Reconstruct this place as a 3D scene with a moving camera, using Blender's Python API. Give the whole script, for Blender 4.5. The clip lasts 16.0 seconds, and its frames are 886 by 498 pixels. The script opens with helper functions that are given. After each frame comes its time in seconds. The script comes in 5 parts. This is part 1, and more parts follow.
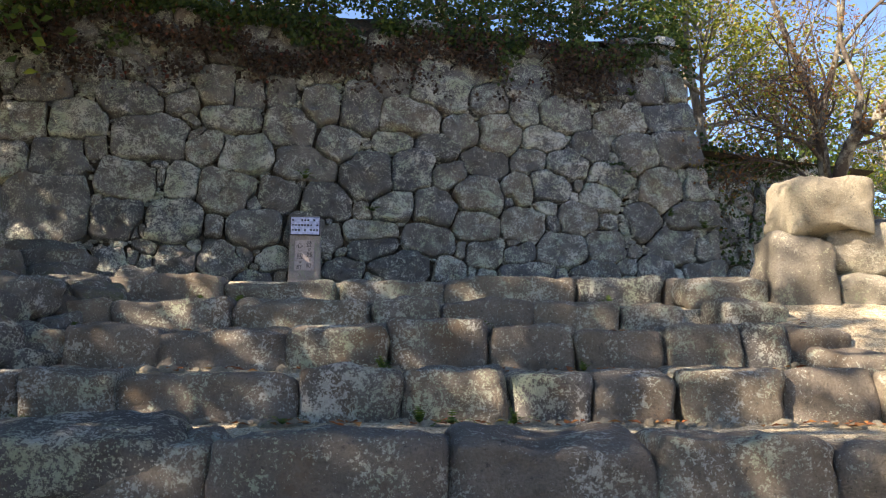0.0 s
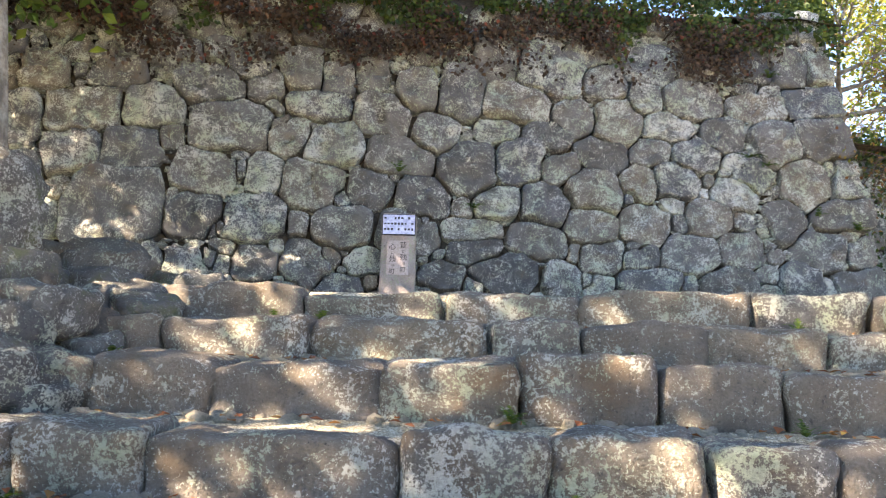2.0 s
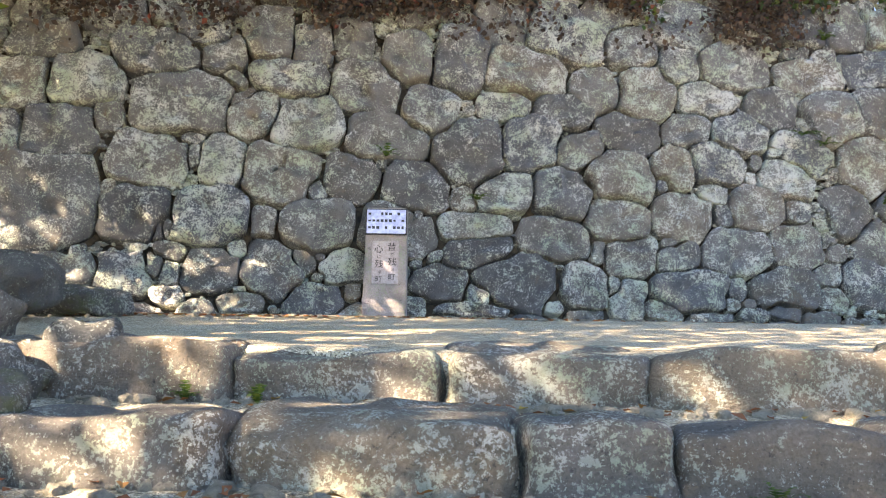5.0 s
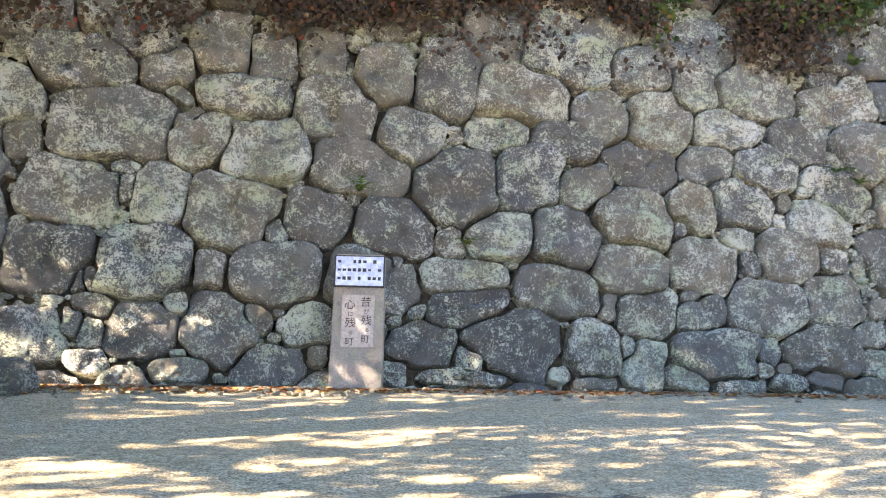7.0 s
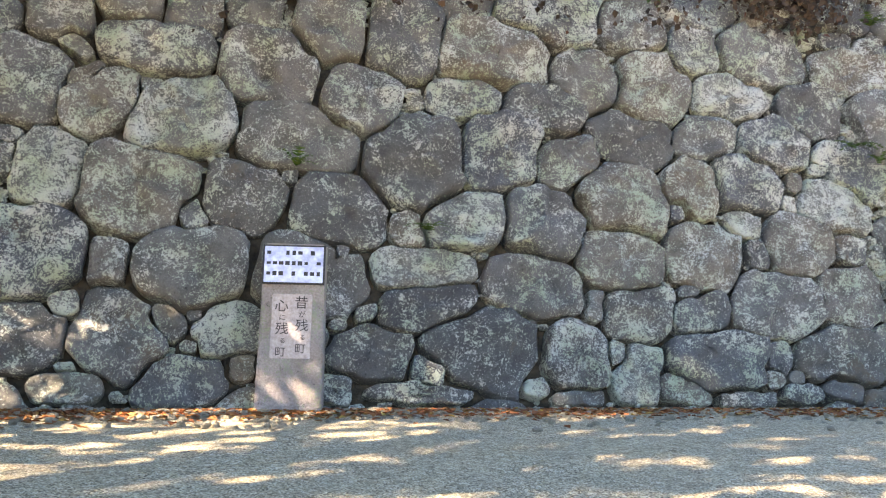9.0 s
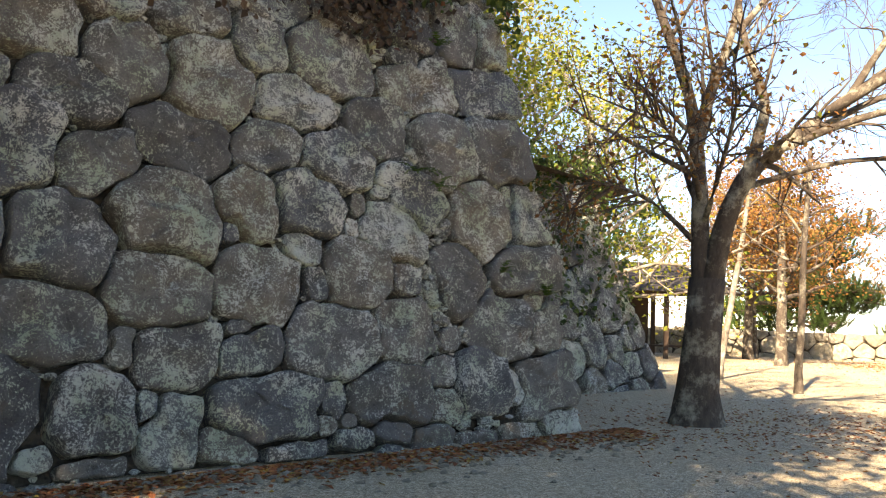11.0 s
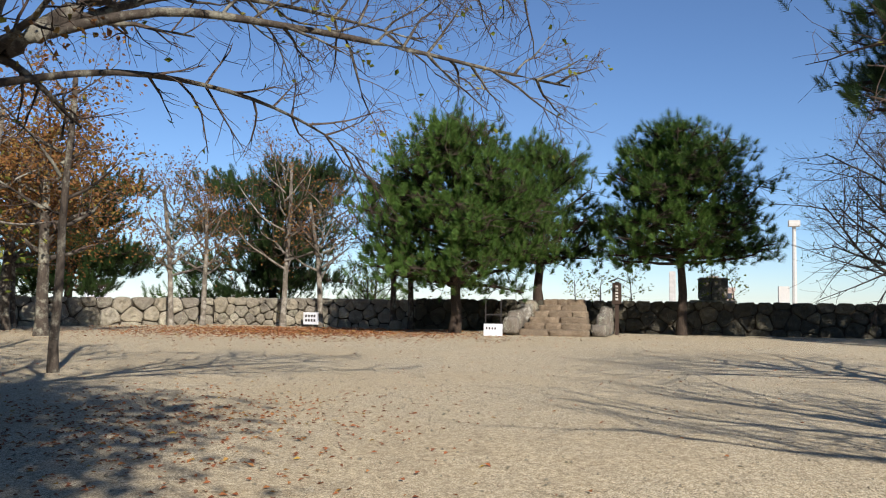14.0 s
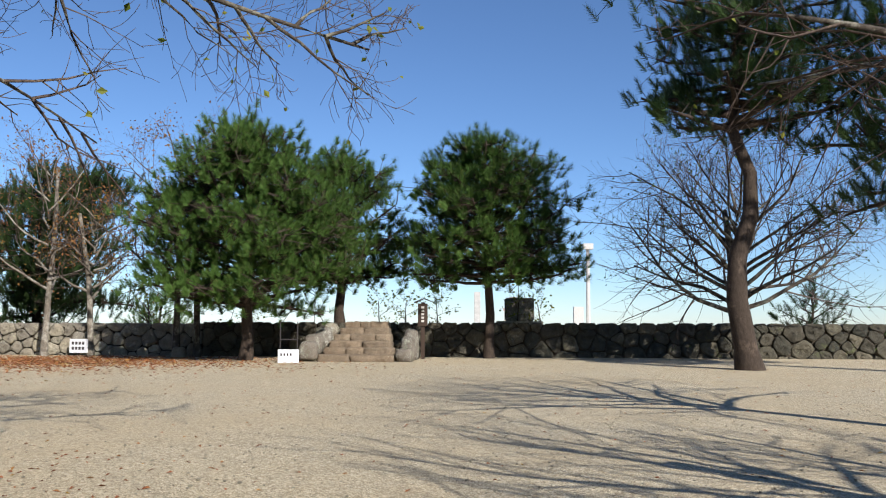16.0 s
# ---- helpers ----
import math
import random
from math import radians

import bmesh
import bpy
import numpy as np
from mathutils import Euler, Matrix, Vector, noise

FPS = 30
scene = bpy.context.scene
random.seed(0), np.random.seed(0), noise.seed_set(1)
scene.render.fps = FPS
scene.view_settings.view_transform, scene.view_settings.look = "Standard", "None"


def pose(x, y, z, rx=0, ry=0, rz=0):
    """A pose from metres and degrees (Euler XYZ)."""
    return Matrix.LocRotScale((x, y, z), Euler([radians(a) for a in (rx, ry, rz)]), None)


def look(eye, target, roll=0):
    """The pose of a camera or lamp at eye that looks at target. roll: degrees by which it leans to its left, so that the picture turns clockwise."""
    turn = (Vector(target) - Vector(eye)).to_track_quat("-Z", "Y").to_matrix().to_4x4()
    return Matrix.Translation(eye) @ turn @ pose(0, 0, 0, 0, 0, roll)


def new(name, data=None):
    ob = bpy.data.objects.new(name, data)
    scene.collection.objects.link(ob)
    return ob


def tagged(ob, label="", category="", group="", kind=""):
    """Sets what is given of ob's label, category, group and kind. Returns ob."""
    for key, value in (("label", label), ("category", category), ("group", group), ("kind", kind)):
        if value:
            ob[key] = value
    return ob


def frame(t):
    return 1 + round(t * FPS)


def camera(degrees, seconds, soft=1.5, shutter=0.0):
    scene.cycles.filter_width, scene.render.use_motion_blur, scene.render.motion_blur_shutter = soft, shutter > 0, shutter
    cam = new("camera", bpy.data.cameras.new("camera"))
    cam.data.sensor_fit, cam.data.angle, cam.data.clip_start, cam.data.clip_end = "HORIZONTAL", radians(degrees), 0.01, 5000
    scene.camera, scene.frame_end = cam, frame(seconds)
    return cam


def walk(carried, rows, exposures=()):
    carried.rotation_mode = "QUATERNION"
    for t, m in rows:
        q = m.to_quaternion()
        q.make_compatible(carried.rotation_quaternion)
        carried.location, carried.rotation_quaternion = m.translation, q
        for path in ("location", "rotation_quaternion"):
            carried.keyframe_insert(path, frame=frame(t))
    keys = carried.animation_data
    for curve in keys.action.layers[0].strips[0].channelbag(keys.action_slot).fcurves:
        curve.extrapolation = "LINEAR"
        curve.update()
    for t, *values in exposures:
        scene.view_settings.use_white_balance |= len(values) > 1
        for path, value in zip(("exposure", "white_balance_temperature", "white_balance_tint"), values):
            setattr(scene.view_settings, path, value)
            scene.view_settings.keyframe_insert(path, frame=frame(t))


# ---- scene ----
cam = camera(53.9, 16.0, soft=1.1)
PATH = [
    (0, (-0.011, 0.419, -1.071), (0.009, 2.403, -0.817), 0.2),
    (0.5, (-0.055, 0.728, -1.136), (-0.158, 2.716, -0.937), 1.1),
    (1, (-0.14, 1.189, -1.08), (-0.302, 3.176, -0.922), 1.4),
    (1.5, (-0.234, 1.71, -0.956), (-0.413, 3.694, -0.781), 1.6),
    (2, (-0.36, 2.222, -0.796), (-0.54, 4.199, -0.546), 1.5),
    (2.5, (-0.494, 2.712, -0.584), (-0.67, 4.684, -0.3), 1.4),
    (3, (-0.495, 3.075, -0.498), (-0.673, 5.054, -0.273), 1.5),
    (3.2, (-0.51, 3.209, -0.501), (-0.69, 5.192, -0.312), 1.6),
    (5.3, (-0.631, 4.768, -0.121), (-0.801, 6.751, 0.078), 0.9),
    (5.5, (-0.665, 4.921, -0.088), (-0.837, 6.903, 0.117), 1.2),
    (6, (-0.751, 5.289, 0.005), (-0.92, 7.269, 0.234), 1.3),
    (6.5, (-0.85, 5.852, 0.156), (-0.994, 7.83, 0.411), 1.3),
    (7, (-0.988, 6.318, 0.3), (-1.073, 8.299, 0.556), 1.2),
    (7.5, (-0.981, 6.709, 0.454), (-1.044, 8.697, 0.668), 0.8),
    (8, (-0.975, 7.148, 0.489), (-1.041, 9.138, 0.679), 0.9),
    (8.2, (-0.997, 7.335, 0.501), (-1.066, 9.323, 0.708), 1.0),
    (10.3, (-0.854, 8.724, 1.112), (-0.343, 10.651, 1.278), 2.2),
    (10.5, (-0.825, 8.874, 1.19), (-0.182, 10.759, 1.369), 2.3),
    (11, (-0.669, 9.207, 1.277), (0.301, 10.949, 1.43), 2.2),
    (11.5, (-0.401, 9.647, 1.28), (0.844, 11.204, 1.43), 2.3),
    (12, (-0.067, 10.035, 1.309), (1.414, 11.368, 1.48), 1.9),
    (12.5, (0.439, 10.414, 1.311), (2.109, 11.503, 1.469), 1.5),
    (13, (0.916, 10.723, 1.345), (2.709, 11.596, 1.496), 1.4),
    (13.5, (1.43, 10.903, 1.34), (3.307, 11.582, 1.482), 1.0),
    (14, (2.021, 11.05, 1.292), (3.945, 11.584, 1.405), 0.7),
    (14.5, (2.623, 11.155, 1.284), (4.581, 11.561, 1.354), 0.4),
    (15, (3.247, 11.239, 1.286), (5.225, 11.519, 1.365), 0.4),
    (15.5, (3.915, 11.278, 1.314), (5.905, 11.442, 1.437), 0.2),
    (16, (4.523, 11.291, 1.32), (6.514, 11.388, 1.486), 0.2),
]
walk(cam, [(t, look(eye, target, roll)) for t, eye, target, roll in PATH], exposures=[(0, 2.05, 7700, 17), (1.0, 3.0, 8100, 18), (1.5, 3.3, 8200, 18), (3.0, 3.4, 8500, 18), (5.5, 3.6, 8500, 17), (8.0, 3.65, 8500, 17), (10.3, 3.4, 9000, 17), (11.0, 2.4, 9300, 17), (11.5, 1.75, 9000, 16), (12.0, 1.2, 8000, 12), (12.5, 0.9, 7300, 10), (13.0, 0.75, 6800, 11), (14.5, 0.45, 6400, 12), (16, 0.6, 6200, 11)])

# ---- world, sun, light ----
SUN_AZ, SUN_EL = radians(234.0), radians(33.0)      # compass bearing of the sun (from +y, clockwise), height
world = bpy.data.worlds.new("sky")
scene.world = world
world.use_nodes = True
wn = world.node_tree
sky = wn.nodes.new("ShaderNodeTexSky")
sky.sky_type, sky.sun_disc = "NISHITA", False
sky.sun_elevation, sky.sun_rotation = SUN_EL, SUN_AZ
sky.air_density, sky.dust_density, sky.ozone_density = 0.8, 0.06, 6.0
wn.nodes["Background"].inputs[1].default_value = 0.085
wn.links.new(sky.outputs[0], wn.nodes["Background"].inputs[0])
sun_data = bpy.data.lights.new("sun", "SUN")
sun_data.energy, sun_data.angle, sun_data.color = 5.0, radians(0.53), (1.0, 0.93, 0.82)
sun = new("sun", sun_data)
to_sun = Vector((math.sin(SUN_AZ) * math.cos(SUN_EL), math.cos(SUN_AZ) * math.cos(SUN_EL), math.sin(SUN_EL)))
sun.matrix_world = look(to_sun * 60, (0, 0, 0))


# ---- materials ----
def mat(name, base, rough=0.85, metal=0.0):
    m = bpy.data.materials.new(name)
    m.use_nodes = True
    b = m.node_tree.nodes["Principled BSDF"]
    b.inputs["Base Color"].default_value = (*base, 1)
    b.inputs["Roughness"].default_value = rough
    b.inputs["Metallic"].default_value = metal
    b.inputs["Specular IOR Level"].default_value = 0.3
    return m


def nd(m, kind, **sets):
    n = m.node_tree.nodes.new(kind)
    for k, v in sets.items():
        n.inputs[k.replace("_", " ")].default_value = v
    return n


def ln(m, a, b):
    m.node_tree.links.new(a, b)


def ramp(m, fac, stops):
    r = m.node_tree.nodes.new("ShaderNodeValToRGB")
    e = r.color_ramp.elements
    while len(e) < len(stops):
        e.new(0.5)
    for el, (p, col) in zip(e, stops):
        el.position, el.color = p, (*col, 1)
    ln(m, fac, r.inputs[0])
    return r.outputs[0]


def mix(m, fac, a, b, blend="MIX"):
    x = m.node_tree.nodes.new("ShaderNodeMix")
    x.data_type, x.blend_type = "RGBA", blend
    for sock, v in ((x.inputs[0], fac), (x.inputs[6], a), (x.inputs[7], b)):
        if isinstance(v, (int, float)):
            sock.default_value = v
        elif isinstance(v, tuple):
            sock.default_value = (*v, 1)
        else:
            ln(m, v, sock)
    return x.outputs[2]


def coords(m, world_space=False):
    if world_space:
        return m.node_tree.nodes.new("ShaderNodeNewGeometry").outputs["Position"]
    return m.node_tree.nodes.new("ShaderNodeTexCoord").outputs["Object"]


def tex(m, vec, scale, detail=5.0, rough=0.6, kind="ShaderNodeTexNoise"):
    t = m.node_tree.nodes.new(kind)
    t.inputs["Scale"].default_value = scale
    if kind == "ShaderNodeTexNoise":
        t.inputs["Detail"].default_value, t.inputs["Roughness"].default_value = detail, rough
    ln(m, vec, t.inputs["Vector"])
    return t.outputs[0]


def bump(m, height, strength=0.5, dist=0.02):
    b = m.node_tree.nodes.new("ShaderNodeBump")
    b.inputs["Strength"].default_value, b.inputs["Distance"].default_value = strength, dist
    ln(m, height, b.inputs["Height"])
    ln(m, b.outputs[0], m.node_tree.nodes["Principled BSDF"].inputs["Normal"])


def colour(m, out):
    ln(m, out, m.node_tree.nodes["Principled BSDF"].inputs["Base Color"])


def stone_mat(name, tones, lichen=0.5, lichen_col=(0.50, 0.50, 0.43), brown=(0.23, 0.16, 0.10), brown_cover=0.25, moss=0.1):
    """Weathered stone: each block its own tone, grain, pale lichen in spots and blotches, rusty stains and a little moss."""
    m = mat(name, tones[0], 0.92)
    v = coords(m, True)
    rnd = m.node_tree.nodes.new("ShaderNodeObjectInfo").outputs["Random"]
    base = ramp(m, rnd, [(i / (len(tones) - 1), c) for i, c in enumerate(tones)])
    grain = tex(m, v, 60, 4, 0.7)
    c = mix(m, 0.7, base, ramp(m, grain, [(0.3, (0.35, 0.35, 0.35)), (0.7, (0.75, 0.75, 0.74))]), "OVERLAY")
    cloud = tex(m, v, 3.2, 6, 0.65)
    c = mix(m, ramp(m, cloud, [(0.40, (0, 0, 0)), (0.75, (0.75, 0.75, 0.75))]), c, tuple(0.45 * t for t in tones[0]))
    stain = tex(m, v, 1.9, 5, 0.7)
    s0 = 0.72 - brown_cover * 0.45
    c = mix(m, ramp(m, stain, [(s0, (0, 0, 0)), (s0 + 0.16, (0.75, 0.75, 0.75))]), c, brown)
    patch = tex(m, v, 3.4, 6, 0.7)
    lich = ramp(m, tex(m, v, 2.3, 4, 0.6), [(0.38, lichen_col), (0.62, tuple(a * b for a, b in zip(lichen_col, (.70, .80, .64))))])
    for scale, soft, cover in ((52, .02, .92), (19, .03, .75)):          # fine specks, then broader rosettes
        both = m.node_tree.nodes.new("ShaderNodeMath")
        both.operation = "MULTIPLY_ADD"
        ln(m, patch, both.inputs[0])
        both.inputs[1].default_value = 0.5
        own = m.node_tree.nodes.new("ShaderNodeMath")      # some blocks carry more lichen than others
        own.operation = "MULTIPLY_ADD"
        ln(m, rnd, own.inputs[0])
        own.inputs[1].default_value = 0.07
        ln(m, tex(m, v, scale, 8, 0.72), own.inputs[2])
        ln(m, own.outputs[0], both.inputs[2])
        l0 = 0.975 - 0.14 * lichen
        c = mix(m, ramp(m, both.outputs[0], [(l0, (0, 0, 0)), (min(l0 + soft, 1.0), (cover, cover, cover))]), c, lich)
    dk = tex(m, v, 19, 7, 0.8)
    c = mix(m, ramp(m, dk, [(0.33, (0.8, 0.8, 0.8)), (0.42, (0, 0, 0))]), c, (0.045, 0.044, 0.04))
    if moss:
        ms = tex(m, v, 1.3, 6, 0.75)
        m0 = 0.74 - moss * 0.3
        c = mix(m, ramp(m, ms, [(m0, (0, 0, 0)), (m0 + 0.1, (0.7, 0.7, 0.7))]), c, (0.12, 0.14, 0.055))
    colour(m, c)
    rough = m.node_tree.nodes.new("ShaderNodeMath")
    rough.operation = "MULTIPLY_ADD"
    ln(m, tex(m, v, 9, 8, 0.72), rough.inputs[0])
    rough.inputs[1].default_value = 1.6
    ln(m, grain, rough.inputs[2])
    bump(m, rough.outputs[0], 1.0, 0.04)
    return m


M_WALL = stone_mat("grey_granite", [(0.125, 0.125, 0.125), (0.24, 0.228, 0.20), (0.16, 0.166, 0.172), (0.275, 0.24, 0.19), (0.135, 0.14, 0.152), (0.26, 0.26, 0.235)], 1.0, (0.70, 0.71, 0.64), brown_cover=0.3, moss=0.22)
M_STEP = stone_mat("brown_step_stone", [(0.23, 0.195, 0.155), (0.195, 0.172, 0.147), (0.265, 0.22, 0.165), (0.17, 0.16, 0.148)], 0.85, (0.56, 0.55, 0.49), (0.17, 0.115, 0.07), 0.4, 0.3)
M_PALE = stone_mat("pale_boundary_stone", [(0.36, 0.32, 0.24), (0.28, 0.25, 0.20), (0.20, 0.18, 0.15), (0.42, 0.38, 0.30)], 0.6, (0.58, 0.54, 0.44), (0.24, 0.17, 0.10), 0.25, 0.1)
# boundary stone with its tones darkened to stand in for the pines' shade
M_SHADEDSTONE = stone_mat("stone_darkened_for_shade", [(0.06, 0.058, 0.045), (0.09, 0.08, 0.06), (0.05, 0.05, 0.04), (0.16, 0.14, 0.10), (0.07, 0.065, 0.05)], 0.25, (0.34, 0.31, 0.24), (0.10, 0.08, 0.05), 0.3, 0.5)
M_BANKSTONE = stone_mat("lichened_bank_stone", [(0.13, 0.125, 0.115), (0.19, 0.175, 0.15), (0.11, 0.11, 0.105)], 0.8, (0.50, 0.50, 0.44), (0.14, 0.10, 0.065), 0.4, 0.6)
M_BROWNSTEP = stone_mat("worn_brown_stone", [(0.27, 0.205, 0.14), (0.22, 0.17, 0.12), (0.31, 0.24, 0.165)], 0.35, (0.45, 0.40, 0.32), (0.15, 0.10, 0.06), 0.4, 0.1)
M_JOINT = mat("earth_in_joints", (0.05, 0.042, 0.032), 0.95)
colour(M_JOINT, ramp(M_JOINT, tex(M_JOINT, coords(M_JOINT, True), 14, 6), [(0.3, (0.025, 0.02, 0.015)), (0.75, (0.11, 0.09, 0.065))]))
bump(M_JOINT, tex(M_JOINT, coords(M_JOINT, True), 22, 5), 1.0, 0.04)


def gravel_mat():
    m = mat("gravel", (0.3, 0.27, 0.21), 0.95)
    v = coords(m, True)
    vor = nd(m, "ShaderNodeTexVoronoi", Scale=110.0)
    ln(m, v, vor.inputs["Vector"])
    grit = ramp(m, vor.outputs["Color"], [(0.2, (0.12, 0.095, 0.065)), (0.4, (0.40, 0.34, 0.24)), (0.6, (0.58, 0.495, 0.335)), (0.8, (0.79, 0.71, 0.53))])
    big = tex(m, v, 0.35, 6, 0.65)
    c = mix(m, ramp(m, big, [(0.35, (0, 0, 0)), (0.7, (0.6, 0.6, 0.6))]), grit, (0.46, 0.365, 0.225))
    mid = tex(m, v, 2.6, 6, 0.7)
    c = mix(m, ramp(m, mid, [(0.45, (0, 0, 0)), (0.8, (0.5, 0.5, 0.5))]), c, (0.30, 0.25, 0.18))
    c = mix(m, 0.9, c, ramp(m, tex(m, v, 17, 9, 0.8), [(0.32, (0.22, 0.20, 0.17)), (0.5, (0.5, 0.5, 0.5)), (0.68, (0.80, 0.79, 0.77))]), "OVERLAY")
    colour(m, c)
    bump(m, mix(m, 0.6, vor.outputs["Distance"], tex(m, v, 14, 8, 0.75)), 1.0, 0.02)
    return m


M_GRAVEL = gravel_mat()


def bark_mat(name, dark, pale, cover=0.5):
    m = mat(name, dark, 0.95)
    v = coords(m, True)
    sc = m.node_tree.nodes.new("ShaderNodeMapping")
    sc.inputs["Scale"].default_value = (1, 1, 0.35)
    ln(m, v, sc.inputs["Vector"])
    n = tex(m, sc.outputs[0], 16, 7, 0.7)
    c = ramp(m, n, [(0.3, tuple(0.5 * k for k in dark)), (0.6, dark), (0.8, tuple(1.4 * k for k in dark))])
    p = tex(m, v, 3.0, 6, 0.75)
    c = mix(m, ramp(m, p, [(0.62 - 0.25 * cover, (0, 0, 0)), (0.75 - 0.2 * cover, (0.85, 0.85, 0.85))]), c, pale)
    colour(m, c)
    bump(m, n, 1.0, 0.03)
    return m


M_CHERRY = bark_mat("cherry_bark", (0.075, 0.06, 0.048), (0.30, 0.29, 0.23), 0.5)
M_PINEBARK = bark_mat("pine_bark", (0.055, 0.04, 0.03), (0.11, 0.08, 0.06), 0.3)
M_PALEBARK = bark_mat("pale_bark", (0.17, 0.145, 0.115), (0.36, 0.34, 0.29), 0.6)
M_TWIG = bark_mat("twig_bark", (0.105, 0.075, 0.06), (0.17, 0.13, 0.10), 0.3)


def leaf_mat(name, stops, trans=0.35, rough=0.6):
    m = mat(name, stops[0][1], rough)
    isl = m.node_tree.nodes.new("ShaderNodeNewGeometry").outputs["Random Per Island"]
    c = ramp(m, isl, stops)
    c = mix(m, ramp(m, tex(m, coords(m, True), 0.8, 3), [(0.3, (0, 0, 0)), (0.75, (0.55, 0.55, 0.55))]), c, tuple(0.5 * k for k in stops[0][1]))
    colour(m, c)
    out = m.node_tree.nodes["Material Output"]
    tl = m.node_tree.nodes.new("ShaderNodeBsdfTranslucent")
    ln(m, c, tl.inputs["Color"])
    ms = m.node_tree.nodes.new("ShaderNodeMixShader")
    ms.inputs[0].default_value = trans
    ln(m, m.node_tree.nodes["Principled BSDF"].outputs[0], ms.inputs[1])
    ln(m, tl.outputs[0], ms.inputs[2])
    ln(m, ms.outputs[0], out.inputs["Surface"])
    return m


M_NEEDLE = leaf_mat("pine_needles", [(0.0, (0.075, 0.15, 0.03)), (0.5, (0.105, 0.20, 0.04)), (0.94, (0.14, 0.24, 0.055)), (1.0, (0.22, 0.15, 0.06))], 0.25)
M_DARKNEEDLE = leaf_mat("dark_pine_needles", [(0.0, (0.03, 0.06, 0.018)), (0.6, (0.05, 0.095, 0.025)), (1.0, (0.08, 0.13, 0.035))], 0.25)
M_GREEN = leaf_mat("evergreen_leaves", [(0.0, (0.04, 0.085, 0.015)), (0.5, (0.085, 0.15, 0.025)), (1.0, (0.17, 0.22, 0.035))], 0.45)
M_YELLOW = leaf_mat("yellow_green_leaves", [(0.0, (0.13, 0.18, 0.025)), (0.6, (0.26, 0.28, 0.04)), (1.0, (0.36, 0.30, 0.06))], 0.5)
M_RUST = leaf_mat("autumn_leaves", [(0.0, (0.20, 0.085, 0.03)), (0.5, (0.30, 0.14, 0.045)), (0.85, (0.36, 0.22, 0.06)), (1.0, (0.20, 0.22, 0.05))], 0.4)
M_LITTER = leaf_mat("fallen_leaves", [(0.0, (0.20, 0.07, 0.03)), (0.5, (0.38, 0.13, 0.05)), (0.9, (0.44, 0.22, 0.07)), (1.0, (0.52, 0.36, 0.07))], 0.1, 0.8)
M_IVY = leaf_mat("ivy_leaves", [(0.0, (0.03, 0.06, 0.014)), (0.6, (0.055, 0.10, 0.02)), (0.94, (0.12, 0.16, 0.03)), (1.0, (0.22, 0.05, 0.03))], 0.3)
M_STRAW = leaf_mat("dry_grass", [(0.0, (0.20, 0.13, 0.07)), (1.0, (0.38, 0.27, 0.15))], 0.3)


# ---- mesh helpers ----
def mesh_ob(name, verts, faces, material, parent=None, smooth=True, label="", category="", group="", kind=""):
    me = bpy.data.meshes.new(name)
    me.from_pydata(verts, [], faces)
    if smooth:
        me.shade_smooth()
    me.materials.append(material)
    ob = new(name, me)
    if parent is not None:
        ob.parent = parent
    return tagged(ob, label, category, group, kind)


def part(name, bm, material, parent, label=""):
    me = bpy.data.meshes.new(name)
    bm.to_mesh(me)
    bm.free()
    me.materials.append(material)
    ob = new(name, me)
    ob.parent = parent
    return tagged(ob, label)


def box_bm(x0, x1, y0, y1, z0, z1, bevel=0.0):
    bm = bmesh.new()
    bmesh.ops.create_cube(bm, size=1)
    for v in bm.verts:
        v.co = Vector((x0 + (v.co.x + .5) * (x1 - x0), y0 + (v.co.y + .5) * (y1 - y0), z0 + (v.co.z + .5) * (z1 - z0)))
    if bevel:
        bmesh.ops.bevel(bm, geom=bm.edges[:], offset=bevel, segments=2, affect="EDGES")
    return bm


def stone_block(cx, cy, cz, w, d, h, seed, rough=0.05, power=5.0, n=6, turn=0.0, lean=0.0):
    """A worn block: a cube grid drawn towards a superellipsoid and roughened."""
    verts, faces, index = [], [], {}

    def vert(i, j, k):
        key = (i, j, k)
        if key not in index:
            p = Vector((i, j, k)) * (2.0 / n) - Vector((1, 1, 1))
            r = (abs(p.x) ** power + abs(p.y) ** power + abs(p.z) ** power) ** (1 / power)
            p /= r
            q = Vector((p.x * w / 2, p.y * d / 2, p.z * h / 2))
            s = Vector((seed * 7.13, seed * 3.7, seed * 1.9))
            amp = rough * (w + d + h) / 3
            q += noise.noise_vector(q * 1.6 / max(0.3, (w + h) / 2) + s) * amp * 1.25
            q += noise.noise_vector(q * 6 + s) * amp * 0.6
            c = noise.noise(q * 3.1 + s * 1.7)                 # broken faces and knocked-off corners
            q -= q.normalized() * amp * (1.3 * max(0, c - .12) + .5 * abs(noise.noise(q * 11 + s)))
            q.rotate(Euler((lean, 0, turn)))
            verts.append(q + Vector((cx, cy, cz)))
            index[key] = len(verts) - 1
        return index[key]

    for a in range(n):
        for b in range(n):
            for lo in (0, n):
                q = [(a, b), (a + 1, b), (a + 1, b + 1), (a, b + 1)]
                q = q if lo else q[::-1]
                faces.append([vert(i, j, lo) for i, j in q])
                faces.append([vert(lo, i, j) for i, j in q])
                faces.append([vert(j, lo, i) for i, j in q])
    return verts, faces


